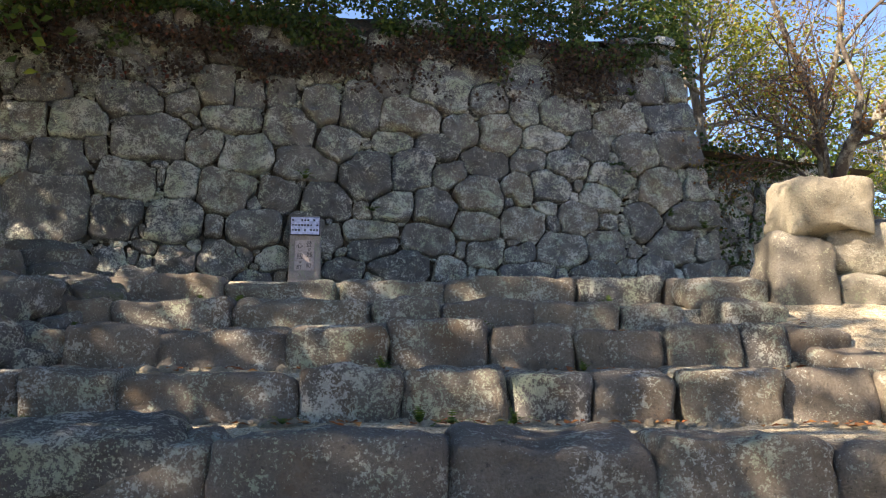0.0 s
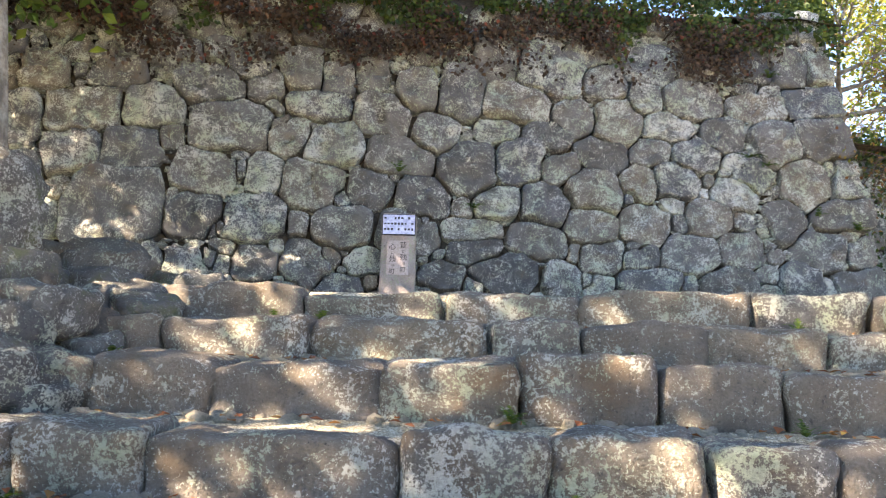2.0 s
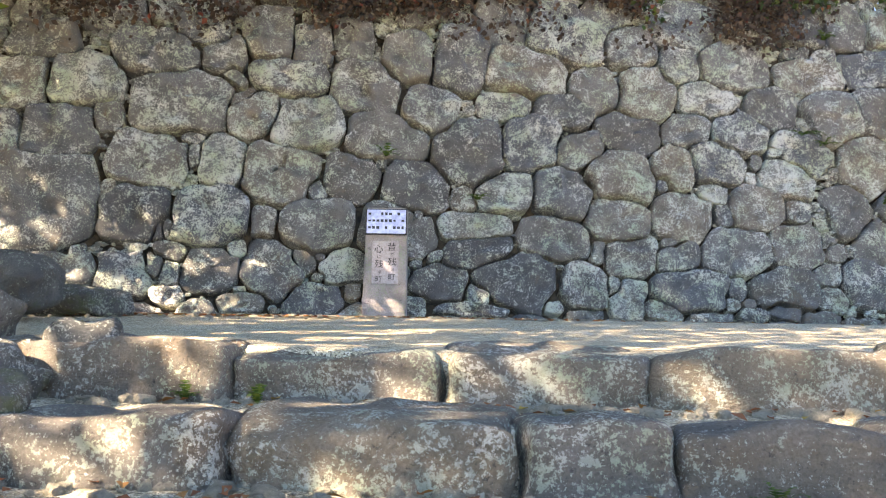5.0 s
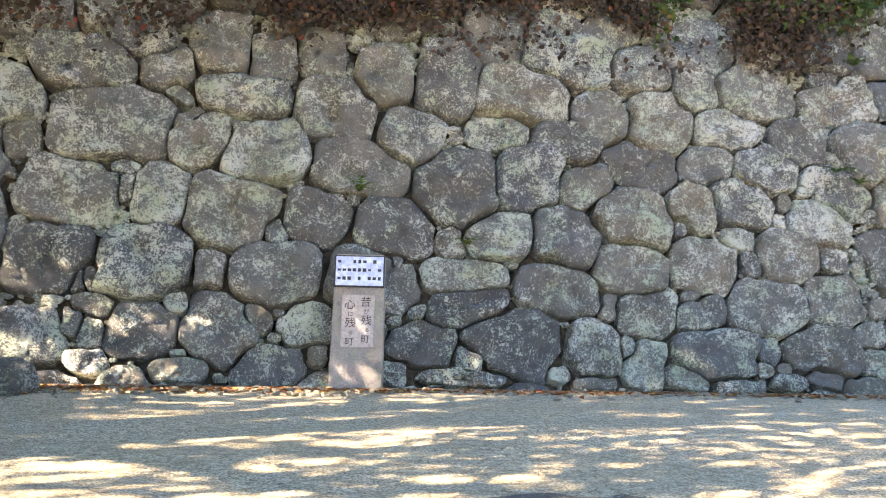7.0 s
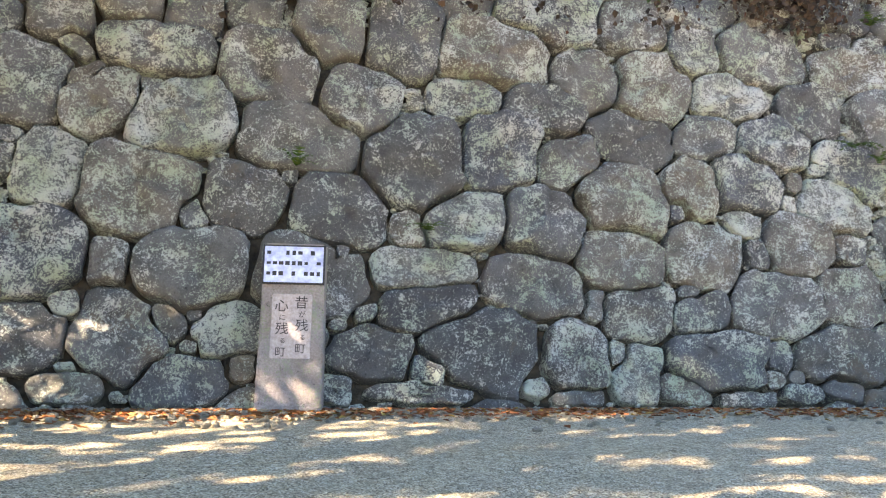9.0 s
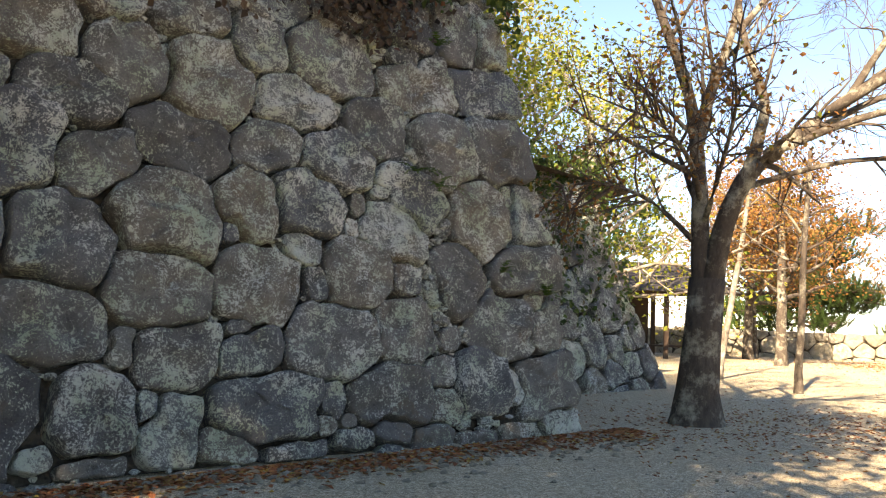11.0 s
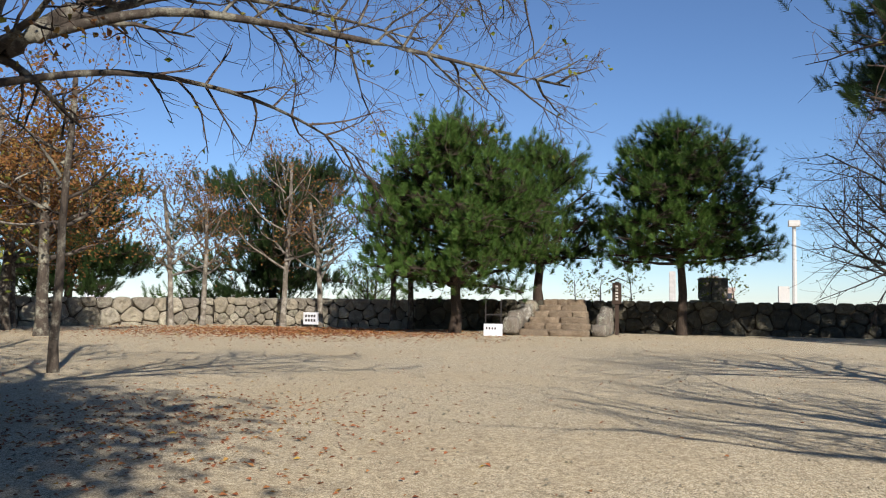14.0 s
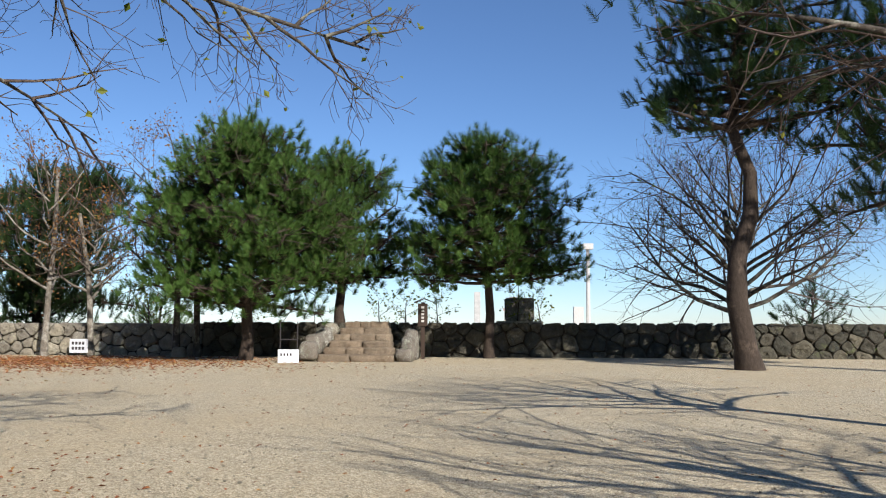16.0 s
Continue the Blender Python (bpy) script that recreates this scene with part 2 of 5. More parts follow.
def clip(poly, nx, ny, d):
    """The part of a convex polygon where nx*x + ny*y <= d."""
    out = []
    for (ax, ay), (bx, by) in zip(poly, poly[1:] + poly[:1]):
        sa, sb = nx * ax + ny * ay - d, nx * bx + ny * by - d
        if sa <= 0:
            out.append((ax, ay))
        if sa * sb < 0:
            t = sa / (sa - sb)
            out.append((ax + t * (bx - ax), ay + t * (by - ay)))
    return out


def cells(sites, outline):
    """Power diagram of sites (u, v, r) inside a convex outline."""
    made = []
    for i, (u, v, r) in enumerate(sites):
        poly = list(outline)
        for j, (p, q, s) in enumerate(sites):
            dx, dy = p - u, q - v
            if i == j or dx * dx + dy * dy > 9:
                continue
            poly = clip(poly, dx, dy, (p * p + q * q - s * s - u * u - v * v + r * r) / 2)
            if len(poly) < 3:
                break
        made.append(poly if len(poly) > 2 else None)
    return made


def rounded(poly, n, turns=1):
    for _ in range(turns):
        poly = [p for (ax, ay), (bx, by) in zip(poly, poly[1:] + poly[:1])
                for p in ((0.86 * ax + 0.14 * bx, 0.86 * ay + 0.14 * by), (0.14 * ax + 0.86 * bx, 0.14 * ay + 0.86 * by))]
    seg = [math.dist(a, b) for a, b in zip(poly, poly[1:] + poly[:1])]
    total, out, k, run = sum(seg), [], 0, 0.0
    for i in range(n):
        goal = total * i / n
        while run + seg[k] < goal and k < len(seg) - 1:
            run, k = run + seg[k], k + 1
        a, b, t = poly[k], poly[(k + 1) % len(poly)], (goal - run) / max(seg[k], 1e-6)
        out.append((a[0] + t * (b[0] - a[0]), a[1] + t * (b[1] - a[1])))
    return out


def pillow(poly, place, seed, gap=0.03, n=22, bulge=1.0):
    """A fitted wall stone: a rounded outline swelling out of the wall. place(u, v, d) gives the world point d proud of the wall."""
    cx, cy = sum(p[0] for p in poly) / len(poly), sum(p[1] for p in poly) / len(poly)
    size = math.sqrt(abs(sum(a[0] * b[1] - b[0] * a[1] for a, b in zip(poly, poly[1:] + poly[:1]))) / 2)
    if size < 0.08:
        return None
    ring = rounded(poly, n)
    k = max(0.5, 1 - 2 * gap / size)
    s = Vector((seed * 5.3, seed * 2.9, 0))
    rng = random.Random(seed)
    tx, ty, lift = rng.uniform(-.16, .16), rng.uniform(-.14, .14), rng.uniform(-.05, .06) * min(size, 1)
    sq = min(size, 0.9) * bulge
    verts, faces = [], []
    for f, d in ((0.96, -0.28), (1.0, -0.04), (1.0, 0.06), (0.975, 0.11), (0.91, 0.14), (0.76, 0.155), (0.58, 0.16), (0.38, 0.165), (0.18, 0.165)):
        for (x, y) in ring:
            px, py = (x - cx) * k * f, (y - cy) * k * f
            w = noise.noise_vector(Vector((px, py, 0)) * 2.6 / max(size, .3) + s)
            w2 = noise.noise_vector(Vector((px, py, 0)) * 9 + s)
            px, py = px + w.x * 0.06 * size + w2.x * .012, py + w.y * 0.06 * size + w2.y * .012
            e = d * sq if d > 0 else d
            if d > 0:
                ridge = abs(noise.noise(Vector((px, py, 3)) * 3.4 / max(size, .4) + s))       # flat broken facets
                e += (w.z * 0.13 + noise.noise(Vector((px, py, 0)) * 8 + s) * 0.09 + noise.noise(Vector((px, py, 0)) * 19 + s) * .05 - .22 * ridge) * sq * (1.1 - f * .45) + (px * tx + py * ty) * 0.9 + lift
            verts.append(place(cx + px, cy + py, e))
    verts.append(place(cx, cy, 0.155 * sq + lift))
    for r in range(8):
        for i in range(n):
            j = (i + 1) % n
            faces.append((r * n + i, r * n + j, (r + 1) * n + j, (r + 1) * n + i))
    for i in range(n):
        faces.append((8 * n + i, 8 * n + (i + 1) % n, 9 * n))
    return verts, faces


def chip(rng, p, r, verts, faces):
    """A small angular pebble added to a joined mesh."""
    b = len(verts)
    t = (1 + 5 ** 0.5) / 2
    e = Euler([rng.uniform(0, 6.3) for _ in range(3)])
    sx = Vector((rng.uniform(.7, 1.4), rng.uniform(.7, 1.2), rng.uniform(.5, .9))) * r / 1.9
    for v in ((-1, t, 0), (1, t, 0), (-1, -t, 0), (1, -t, 0), (0, -1, t), (0, 1, t), (0, -1, -t), (0, 1, -t), (t, 0, -1), (t, 0, 1), (-t, 0, -1), (-t, 0, 1)):
        q = Vector(v) * rng.uniform(.75, 1.2)
        q.rotate(e)
        verts.append(Vector((q.x * sx.x, q.y * sx.y, q.z * sx.z)) + Vector(p))
    for f in ((0, 11, 5), (0, 5, 1), (0, 1, 7), (0, 7, 10), (0, 10, 11), (1, 5, 9), (5, 11, 4), (11, 10, 2), (10, 7, 6), (7, 1, 8),
              (3, 9, 4), (3, 4, 2), (3, 2, 6), (3, 6, 8), (3, 8, 9), (4, 9, 5), (2, 4, 11), (6, 2, 10), (8, 6, 7), (9, 8, 1)):
        faces.append(tuple(b + i for i in f))


# ---- ground ----
STEPS = [(4.9, -1.50), (6.25, -1.17), (7.15, -0.85), (8.1, -0.57), (9.1, -0.28)]     # front edge, height of the tread


def smooth(a, b, x):
    t = min(1, max(0, (x - a) / (b - a)))
    return t * t * (3 - 2 * t)


def stair_z(y):
    if y < 5.1:
        return -1.84 - 0.66 * smooth(4.7, 0.3, y)
    z = -1.5
    for (y0, z0), (y1, _) in zip(STEPS, STEPS[1:] + [(9.6, 0)]):
        if y >= y0 + 0.2:
            z = z0 - 0.03 + 0.05 * smooth(y0 + .2, y1, y)
    return z


def ground_z(x, y):
    plaza = -0.28 * (1 - smooth(9.0, 15.0, y)) * (1 - smooth(5.0, 12.0, x))
    far = max(smooth(46, 60, x), smooth(52, 66, y))
    z = plaza - 14 * far
    if y < 9.4 and x < 9.0:
        base = stair_z(y)
        bank = -2.3 + 2.05 * smooth(1.5, 9.0, y)
        left = smooth(-3.0, -4.6, x)
        z = base * (1 - left) + max(base, bank + 0.25 * smooth(-3.6, -7.0, x)) * left
        right = smooth(2.35, 3.2, x) * smooth(6.2, 7.2, y)
        z = z * (1 - right) + max(z, -1.25 + 0.85 * smooth(6.2, 9.2, y)) * right
    return z


def steps_of(*spans):
    out = []
    for a, b, s in spans:
        out += list(np.arange(a, b, s))
    return [float(v) for v in out]


def make_ground():
    xs = steps_of((-400, -60, 34), (-60, -14, 4), (-14, -5, .5), (-5, 5, .2), (5, 12, .5), (12, 44, 2), (44, 64, 4), (64, 600, 67))
    ys = steps_of((-400, -40, 36), (-40, -4, 4), (-4, 4, .5), (4, 10, .1), (10, 20, .35), (20, 50, 2), (50, 70, 4), (70, 600, 66))
    verts, faces = [], []
    for y in ys:
        for x in xs:
            z = ground_z(x, y)
            if -14 < x < 14 and 0 < y < 22:
                z += 0.02 * noise.noise((x * 1.3, y * 1.3, 0)) + 0.012 * noise.noise((x * 4, y * 4, 5))
            verts.append((x, y, z))
    w = len(xs)
    for j in range(len(ys) - 1):
        for i in range(w - 1):
            faces.append((j * w + i, j * w + i + 1, (j + 1) * w + i + 1, (j + 1) * w + i))
    mesh_ob("ground", verts, faces, M_GRAVEL, label="pale sandy gravel ground with packed earth treads", category="ground", kind="structure")


make_ground()

# ---- the great stone wall ----
WALL_A, WALL_B, WALL_C = 15.82, 0.262, 0.324        # face: y = A + B x + C z
US = math.sqrt(1 + WALL_B ** 2)
NRM = Vector((WALL_B, -1, WALL_C)).normalized()     # out of the wall, towards the stairs


def on_wall(u, v, d):
    x, z = u / US, v
    return Vector((x, WALL_A + WALL_B * x + WALL_C * z, z)) + NRM * d


# the stones of the face, course by course: place along the wall, height, half width, half height, tilt in degrees
COURSE_A = [(-4.94, 0.22, 0.21, 0.12, 1), (-4.07, 0.17, 0.3, 0.12, 0), (-3.15, 0.22, 0.42, 0.2, 5), (-1.92, 0.17, 0.15, 0.14, 0), (-1.19, 0.13, 0.58, 0.08, -2), (-1.11, 0.32, 0.2, 0.13, -19), (-0.14, 0.19, 0.16, 0.1, 0), (0.3, 0.1, 0.27, 0.07, 0), (0.92, 0.32, 0.26, 0.28, -9), (1.31, 0.18, 0.34, 0.13, -11), (2.03, 0.09, 0.32, 0.08, 0), (2.36, 0.28, 0.12, 0.1, 1), (2.62, 0.29, 0.11, 0.08, 1), (2.67, 0.15, 0.24, 0.1, 0), (3.12, 0.19, 0.26, 0.13, -18), (3.61, 0.03, 0.32, 0.18, 4), (4.21, -0.03, 0.33, 0.14, -3), (4.94, -0.01, 0.41, 0.15, -2), (5.58, 0.11, 0.32, 0.17, -2)]
COURSE_B = [(-6.27, 0.51, 0.55, 0.21, -4), (-5.47, 0.46, 0.33, 0.29, 2), (-5.16, 0.62, 0.11, 0.17, 1), (-4.95, 0.5, 0.12, 0.15, 1), (-4.46, 0.55, 0.34, 0.27, 1), (-4.09, 0.33, 0.11, 0.05, 1), (-3.73, 0.6, 0.4, 0.36, -17), (-3.17, 0.5, 0.08, 0.06, 1), (-2.74, 0.34, 0.14, 0.13, 1), (-1.66, 0.46, 0.38, 0.23, -7), (-0.65, 0.5, 0.59, 0.4, -11), (0.29, 0.49, 0.33, 0.34, -13), (0.72, 0.51, 0.1, 0.14, 1), (1.76, 0.45, 0.55, 0.33, -7), (2.45, 0.48, 0.14, 0.18, 1), (3.1, 0.48, 0.52, 0.29, -5), (4.45, 0.59, 0.42, 0.32, -7), (4.94, 0.53, 0.12, 0.24, 2), (5.38, 0.53, 0.51, 0.34, 3)]
COURSE_C = [(-7.76, 1.09, 0.38, 0.35, -6), (-6.06, 0.76, 0.11, 0.09, 3), (-5.14, 1.04, 0.08, 0.15, -8), (-5.1, 1.07, 0.09, 0.13, -19), (-4.99, 0.8, 0.21, 0.11, -9), (-4.2, 0.82, 0.13, 0.12, 13), (-3.39, 0.71, 0.2, 0.13, -37), (-3.15, 0.76, 0.08, 0.06, 1), (-2.87, 0.64, 0.3, 0.25, 12), (-1.95, 0.71, 0.1, 0.07, 1), (-1.71, 0.83, 0.13, 0.08, 22), (-1.16, 0.88, 0.49, 0.21, 13), (-0.08, 1.14, 0.52, 0.32, -10), (0.5, 0.94, 0.09, 0.18, -8), (0.96, 0.87, 0.39, 0.26, 7), (1.51, 1.12, 0.13, 0.08, 2), (1.64, 0.88, 0.39, 0.21, 17), (2.46, 0.97, 0.52, 0.35, -8), (3.4, 1.13, 0.43, 0.35, -3)]
COURSE_D = [(-7.5, 1.6, 0.18, 0.19, 28), (-6.63, 1.3, 0.72, 0.64, 9), (-5.87, 1.56, 0.1, 0.14, 3), (-5.53, 1.24, 0.43, 0.33, 2), (-4.58, 1.25, 0.48, 0.4, 2), (-3.92, 1.21, 0.16, 0.2, 2), (-3.3, 1.64, 0.13, 0.15, 36), (-3.22, 1.19, 0.52, 0.36, 6), (-2.21, 1.15, 0.54, 0.37, -13), (-1.95, 1.36, 0.09, 0.1, 2), (-1.37, 1.59, 0.15, 0.21, 23), (-1.24, 1.25, 0.55, 0.21, -3), (0.76, 1.41, 0.47, 0.32, -3), (1.74, 1.5, 0.44, 0.38, -9), (2.34, 1.53, 0.13, 0.18, 20), (3.48, 1.64, 0.2, 0.19, -2), (4.9, 1.18, 0.55, 0.38, -9), (5.48, 1.46, 0.22, 0.13, 3), (5.58, 1.21, 0.31, 0.31, 2)]
COURSE_E = [(-8.04, 1.78, 0.29, 0.37, 4), (-7.47, 2.17, 0.43, 0.38, 4), (-5.46, 2, 0.5, 0.38, -6), (-4.9, 2.06, 0.08, 0.16, 4), (-4.52, 1.98, 0.3, 0.36, 3), (-3.8, 1.88, 0.5, 0.44, -12), (-2.87, 1.84, 0.37, 0.32, -8), (-2.49, 2.07, 0.1, 0.08, 3), (-2.01, 1.77, 0.46, 0.37, -8), (-0.81, 1.72, 0.43, 0.29, 8), (0, 1.76, 0.44, 0.39, -12), (0.83, 2.06, 0.55, 0.4, -15), (1.46, 1.94, 0.1, 0.12, 3), (2.24, 1.86, 0.23, 0.16, -2), (2.82, 2.11, 0.1, 0.11, 3), (2.89, 1.66, 0.45, 0.35, -5), (3.36, 2.14, 0.41, 0.33, -12), (4.3, 1.7, 0.36, 0.39, 21), (5.49, 1.84, 0.69, 0.28, 5)]
COURSE_F = [(-8.32, 2.71, 0.34, 0.41, 4), (-6.59, 2.29, 0.44, 0.38, 4), (-6.04, 2.53, 0.2, 0.21, 4), (-4.96, 2.3, 0.18, 0.08, -2), (-4.19, 2.67, 0.4, 0.3, 34), (-3.54, 2.58, 0.53, 0.41, 18), (-2.44, 2.46, 0.58, 0.33, -5), (-1.32, 2.27, 0.51, 0.48, -11), (-0.44, 2.44, 0.44, 0.41, -5), (0.29, 2.41, 0.4, 0.27, 28), (1.03, 2.72, 0.53, 0.31, -6), (1.64, 2.22, 0.37, 0.31, -28), (2.32, 2.32, 0.45, 0.34, -1), (2.94, 2.4, 0.12, 0.15, 3), (3.26, 2.54, 0.15, 0.09, 4), (3.61, 2.55, 0.46, 0.31, -43), (4.71, 2.37, 0.45, 0.48, -5), (5.28, 2.73, 0.13, 0.17, 4), (5.59, 2.57, 0.33, 0.4, 4)]
COURSE_G = [(-7.45, 2.93, 0.59, 0.38, 2), (-6.43, 3.04, 0.5, 0.36, -1), (-5.16, 2.82, 0.63, 0.46, 5), (-4.53, 3.23, 0.23, 0.09, -33), (-4.4, 2.95, 0.22, 0.09, 41), (-3.87, 3.24, 0.6, 0.25, -4), (-3.83, 2.89, 0.14, 0.07, 5), (-2.79, 3.18, 0.49, 0.41, -6), (-1.87, 2.93, 0.39, 0.4, -9), (-0.82, 3.05, 0.4, 0.22, 2), (0.05, 3.01, 0.45, 0.26, -17), (0.5, 3.38, 0.32, 0.42, 39), (1.31, 3.34, 0.42, 0.5, -8), (1.86, 2.82, 0.41, 0.28, 9), (2.26, 3.32, 0.43, 0.28, -3), (2.72, 2.78, 0.45, 0.36, -11), (3.27, 3.25, 0.39, 0.36, -5), (4.29, 3.15, 0.41, 0.44, 18), (5.27, 3.31, 0.57, 0.42, 4)]
COURSE_H = [(-8.18, 3.55, 0.36, 0.31, 5), (-7.06, 3.62, 0.45, 0.26, 11), (-6.23, 4.07, 0.42, 0.24, 6), (-5.61, 3.51, 0.55, 0.32, 11), (-5.61, 4.23, 0.27, 0.21, 6), (-5.08, 3.94, 0.36, 0.26, -1), (-4.71, 3.55, 0.33, 0.28, 5), (-4.19, 3.94, 0.34, 0.42, 5), (-3.55, 3.83, 0.3, 0.31, 5), (-3.05, 3.94, 0.3, 0.36, 5), (-2.23, 3.68, 0.35, 0.4, 6), (-1.48, 3.69, 0.37, 0.49, -8), (-0.49, 3.55, 0.63, 0.36, -3), (1.12, 4.09, 0.4, 0.38, 21), (1.82, 3.87, 0.32, 0.3, 0), (2.78, 3.94, 0.57, 0.41, 10), (4.01, 3.86, 0.58, 0.26, 0), (4.27, 4.22, 0.23, 0.13, 5), (5.19, 4.08, 0.62, 0.31, 5)]
COURSE_I = [(-8.18, 4.5, 0.29, 0.26, 6), (-0.87, 4.4, 0.41, 0.42, 2), (0.1, 4.25, 0.6, 0.46, -18), (0.71, 4.7, 0.39, 0.27, 27), (1.96, 4.62, 0.53, 0.46, -4), (2.86, 4.59, 0.39, 0.26, 5), (3.85, 4.27, 0.26, 0.12, 5), (3.96, 4.74, 0.43, 0.37, 2), (4.59, 5.67, 0.53, 0.29, 3), (4.75, 4.79, 0.37, 0.37, 3), (5.3, 5.77, 0.29, 0.33, 6), (5.4, 4.85, 0.3, 0.35, 5)]
COURSES = COURSE_A + COURSE_B + COURSE_C + COURSE_D + COURSE_E + COURSE_F + COURSE_G + COURSE_H + COURSE_I


def corner_u(v):
    return (5.95 - 0.10 * v) * US


class Stone:
    """One stone of the face: a rounded, tilted outline."""

    def __init__(self, u, v, a, b, tilt, power):
        self.u, self.v, self.a, self.b, self.p = u, v, max(a, .04), max(b, .04), power
        self.c, self.s = math.cos(radians(tilt)), math.sin(radians(tilt))

    def reach(self, u, v):
        x, y = u - self.u, v - self.v
        return ((abs(x * self.c + y * self.s) / self.a) ** self.p + (abs(y * self.c - x * self.s) / self.b) ** self.p) ** (1 / self.p)


def outline_of(st, others, rays=30):
    """Where the stone ends: at its own rounded edge, or where a neighbour takes over."""
    near = [o for o in others if o is not st and math.hypot(o.u - st.u, o.v - st.v) < 1.3 * (max(st.a, st.b) + max(o.a, o.b))]
    full = 1.10
    poly = []
    for k in range(rays):
        t = 6.28318 * k / rays
        dx, dy = math.cos(t), math.sin(t)
        lo, hi = 0.0, full / st.reach(st.u + dx, st.v + dy)
        for _ in range(9):
            m = (lo + hi) / 2
            u, v = st.u + dx * m, st.v + dy * m
            mine = st.reach(u, v)
            ok = u < corner_u(v) and all(o.reach(u, v) >= mine for o in near)
            lo, hi = (m, hi) if ok else (lo, m)
        poly.append((st.u + dx * lo, st.v + dy * lo))
    return poly


def build_wall():
    rng = random.Random(5)
    stones = []
    for u, v, a, b, tilt in COURSES:
        quoin = u + a > corner_u(v) - .25
        stones.append(Stone(u, v, a * 1.02, b * 1.02, tilt, 8.0 if quoin else rng.uniform(2.8, 5.5)))
    for r_hi, r_lo, tries in ((.48, .3, 2500), (.32, .2, 4000), (.2, .12, 5000)):
        for _ in range(tries):
            u, v = rng.uniform(-13.5, 5.9), rng.uniform(-0.15, 5.5)
            a = rng.uniform(r_lo, r_hi)
            b = a * rng.uniform(.65, .95)
            if u > corner_u(v) - .5 * a:
                continue
            if all(math.hypot(u - o.u, (v - o.v)) > 2.2 or
                   all(o.reach(u + a * ca, v + b * sa) > .93 for ca, sa in ((0, 0), (.85, 0), (-.85, 0), (0, .85), (0, -.85), (.6, .6), (-.6, .6), (.6, -.6), (-.6, -.6))) for o in stones):
                stones.append(Stone(u, v, a, b, rng.uniform(-15, 15), rng.uniform(2.5, 4)))
    wall = mesh_ob("wall_north", *slab([(-14, -0.6), (corner_u(-.6) - .12, -0.6), (corner_u(6.05) - .12, 6.05), (2.5, 5.8), (-14, 5.25)], on_wall, -0.13, 3.2),
                   M_JOINT, smooth=False, label="high dry-stone castle wall of rounded grey granite boulders", category="stone wall", kind="structure")
    for i, st in enumerate(stones):
        made = pillow(outline_of(st, stones), on_wall, i + 1, 0.014, 30)
        if made:
            mesh_ob("wall_stone", *made, M_WALL, wall)
    cv, cf = [], []
    for _ in range(15000):                      # small stones wedged into the gaps
        u, v = rng.uniform(-9, 5.9), rng.uniform(-.05, 5.3)
        if u > corner_u(v) - .05:
            continue
        room = min((o.reach(u, v) - 1) * min(o.a, o.b) for o in stones if abs(o.u - u) < 1.6 and abs(o.v - v) < 1.6) if any(abs(o.u - u) < 1.6 and abs(o.v - v) < 1.6 for o in stones) else .1
        if room > .012:
            chip(rng, on_wall(u, v, rng.uniform(-.09, .0)), min(.09, .025 + room * rng.uniform(.5, 1.0)), cv, cf)
    mesh_ob("filling_stones", cv, cf, M_WALL, wall, smooth=False, kind="stuff")


def slab(poly, place, d0, thick):
    """A solid plate behind a face: outline poly, from d0 to d0 - thick."""
    n = len(poly)
    v = [place(u, w, d0) for u, w in poly] + [place(u, w, d0 - thick) for u, w in poly]
    return v, [tuple(range(n)), tuple(range(2 * n - 1, n - 1, -1))] + [(i, n + i, n + (i + 1) % n, (i + 1) % n) for i in range(n)]


build_wall()


def face_wall(name, p0, p1, height, batter, mats, seed, size=(.25, .5), label="", z0=-0.2, thick=1.2, stone="wall_stone", end_lean=0.0, top_jitter=0.0, squash=0.85):
    """A straight stretch of rubble wall from p0 to p1 (its face to the right of that line), leaning back by batter."""
    rng = random.Random(seed)
    a, b = Vector((*p0, 0)), Vector((*p1, 0))
    along = (b - a).normalized()
    out = Vector((along.y, -along.x, 0))
    length = (b - a).length
    nrm = (out + Vector((0, 0, batter))).normalized()

    def place(u, v, d):
        return a + along * u + Vector((0, 0, v)) - out * (batter * v) + nrm * d

    outline = [(0, z0), (length, z0), (length - end_lean * height, height), (0, height)]
    sites, tries = [], 0
    while tries < 40 * length * height / (size[0] * size[1]) and tries < 6000:
        tries += 1
        r = rng.uniform(*size)
        u, v = rng.uniform(0, length), rng.uniform(z0, height)
        if all(((u - q[0]) * .8) ** 2 + (v - q[1]) ** 2 > (squash * (r + q[2])) ** 2 for q in sites):
            sites.append((u, v, r))
    body = mesh_ob(name, *slab([(0.02, z0 - .3), (length - .05, z0 - .3), (length - .05 - end_lean * height, height - .08), (0.02, height - .08)], place, -0.08, thick), M_JOINT, smooth=False, label=label, category="stone wall", kind="structure")
    for i, poly in enumerate(cells(sites, outline)):
        if poly:
            made = pillow(poly, place, seed * 100 + i, 0.018, 14, 0.9)
            if made:
                mesh_ob(stone, *made, mats, body)
    return body


# the recessed wall past the corner, and its far end
face_wall("wall_east", (4.6, 20.0), (12.1, 22.5), 4.3, 0.30, M_WALL, 21, (.2, .42), "lower rubble wall of small grey stones past the corner", thick=0.5, end_lean=0.42)
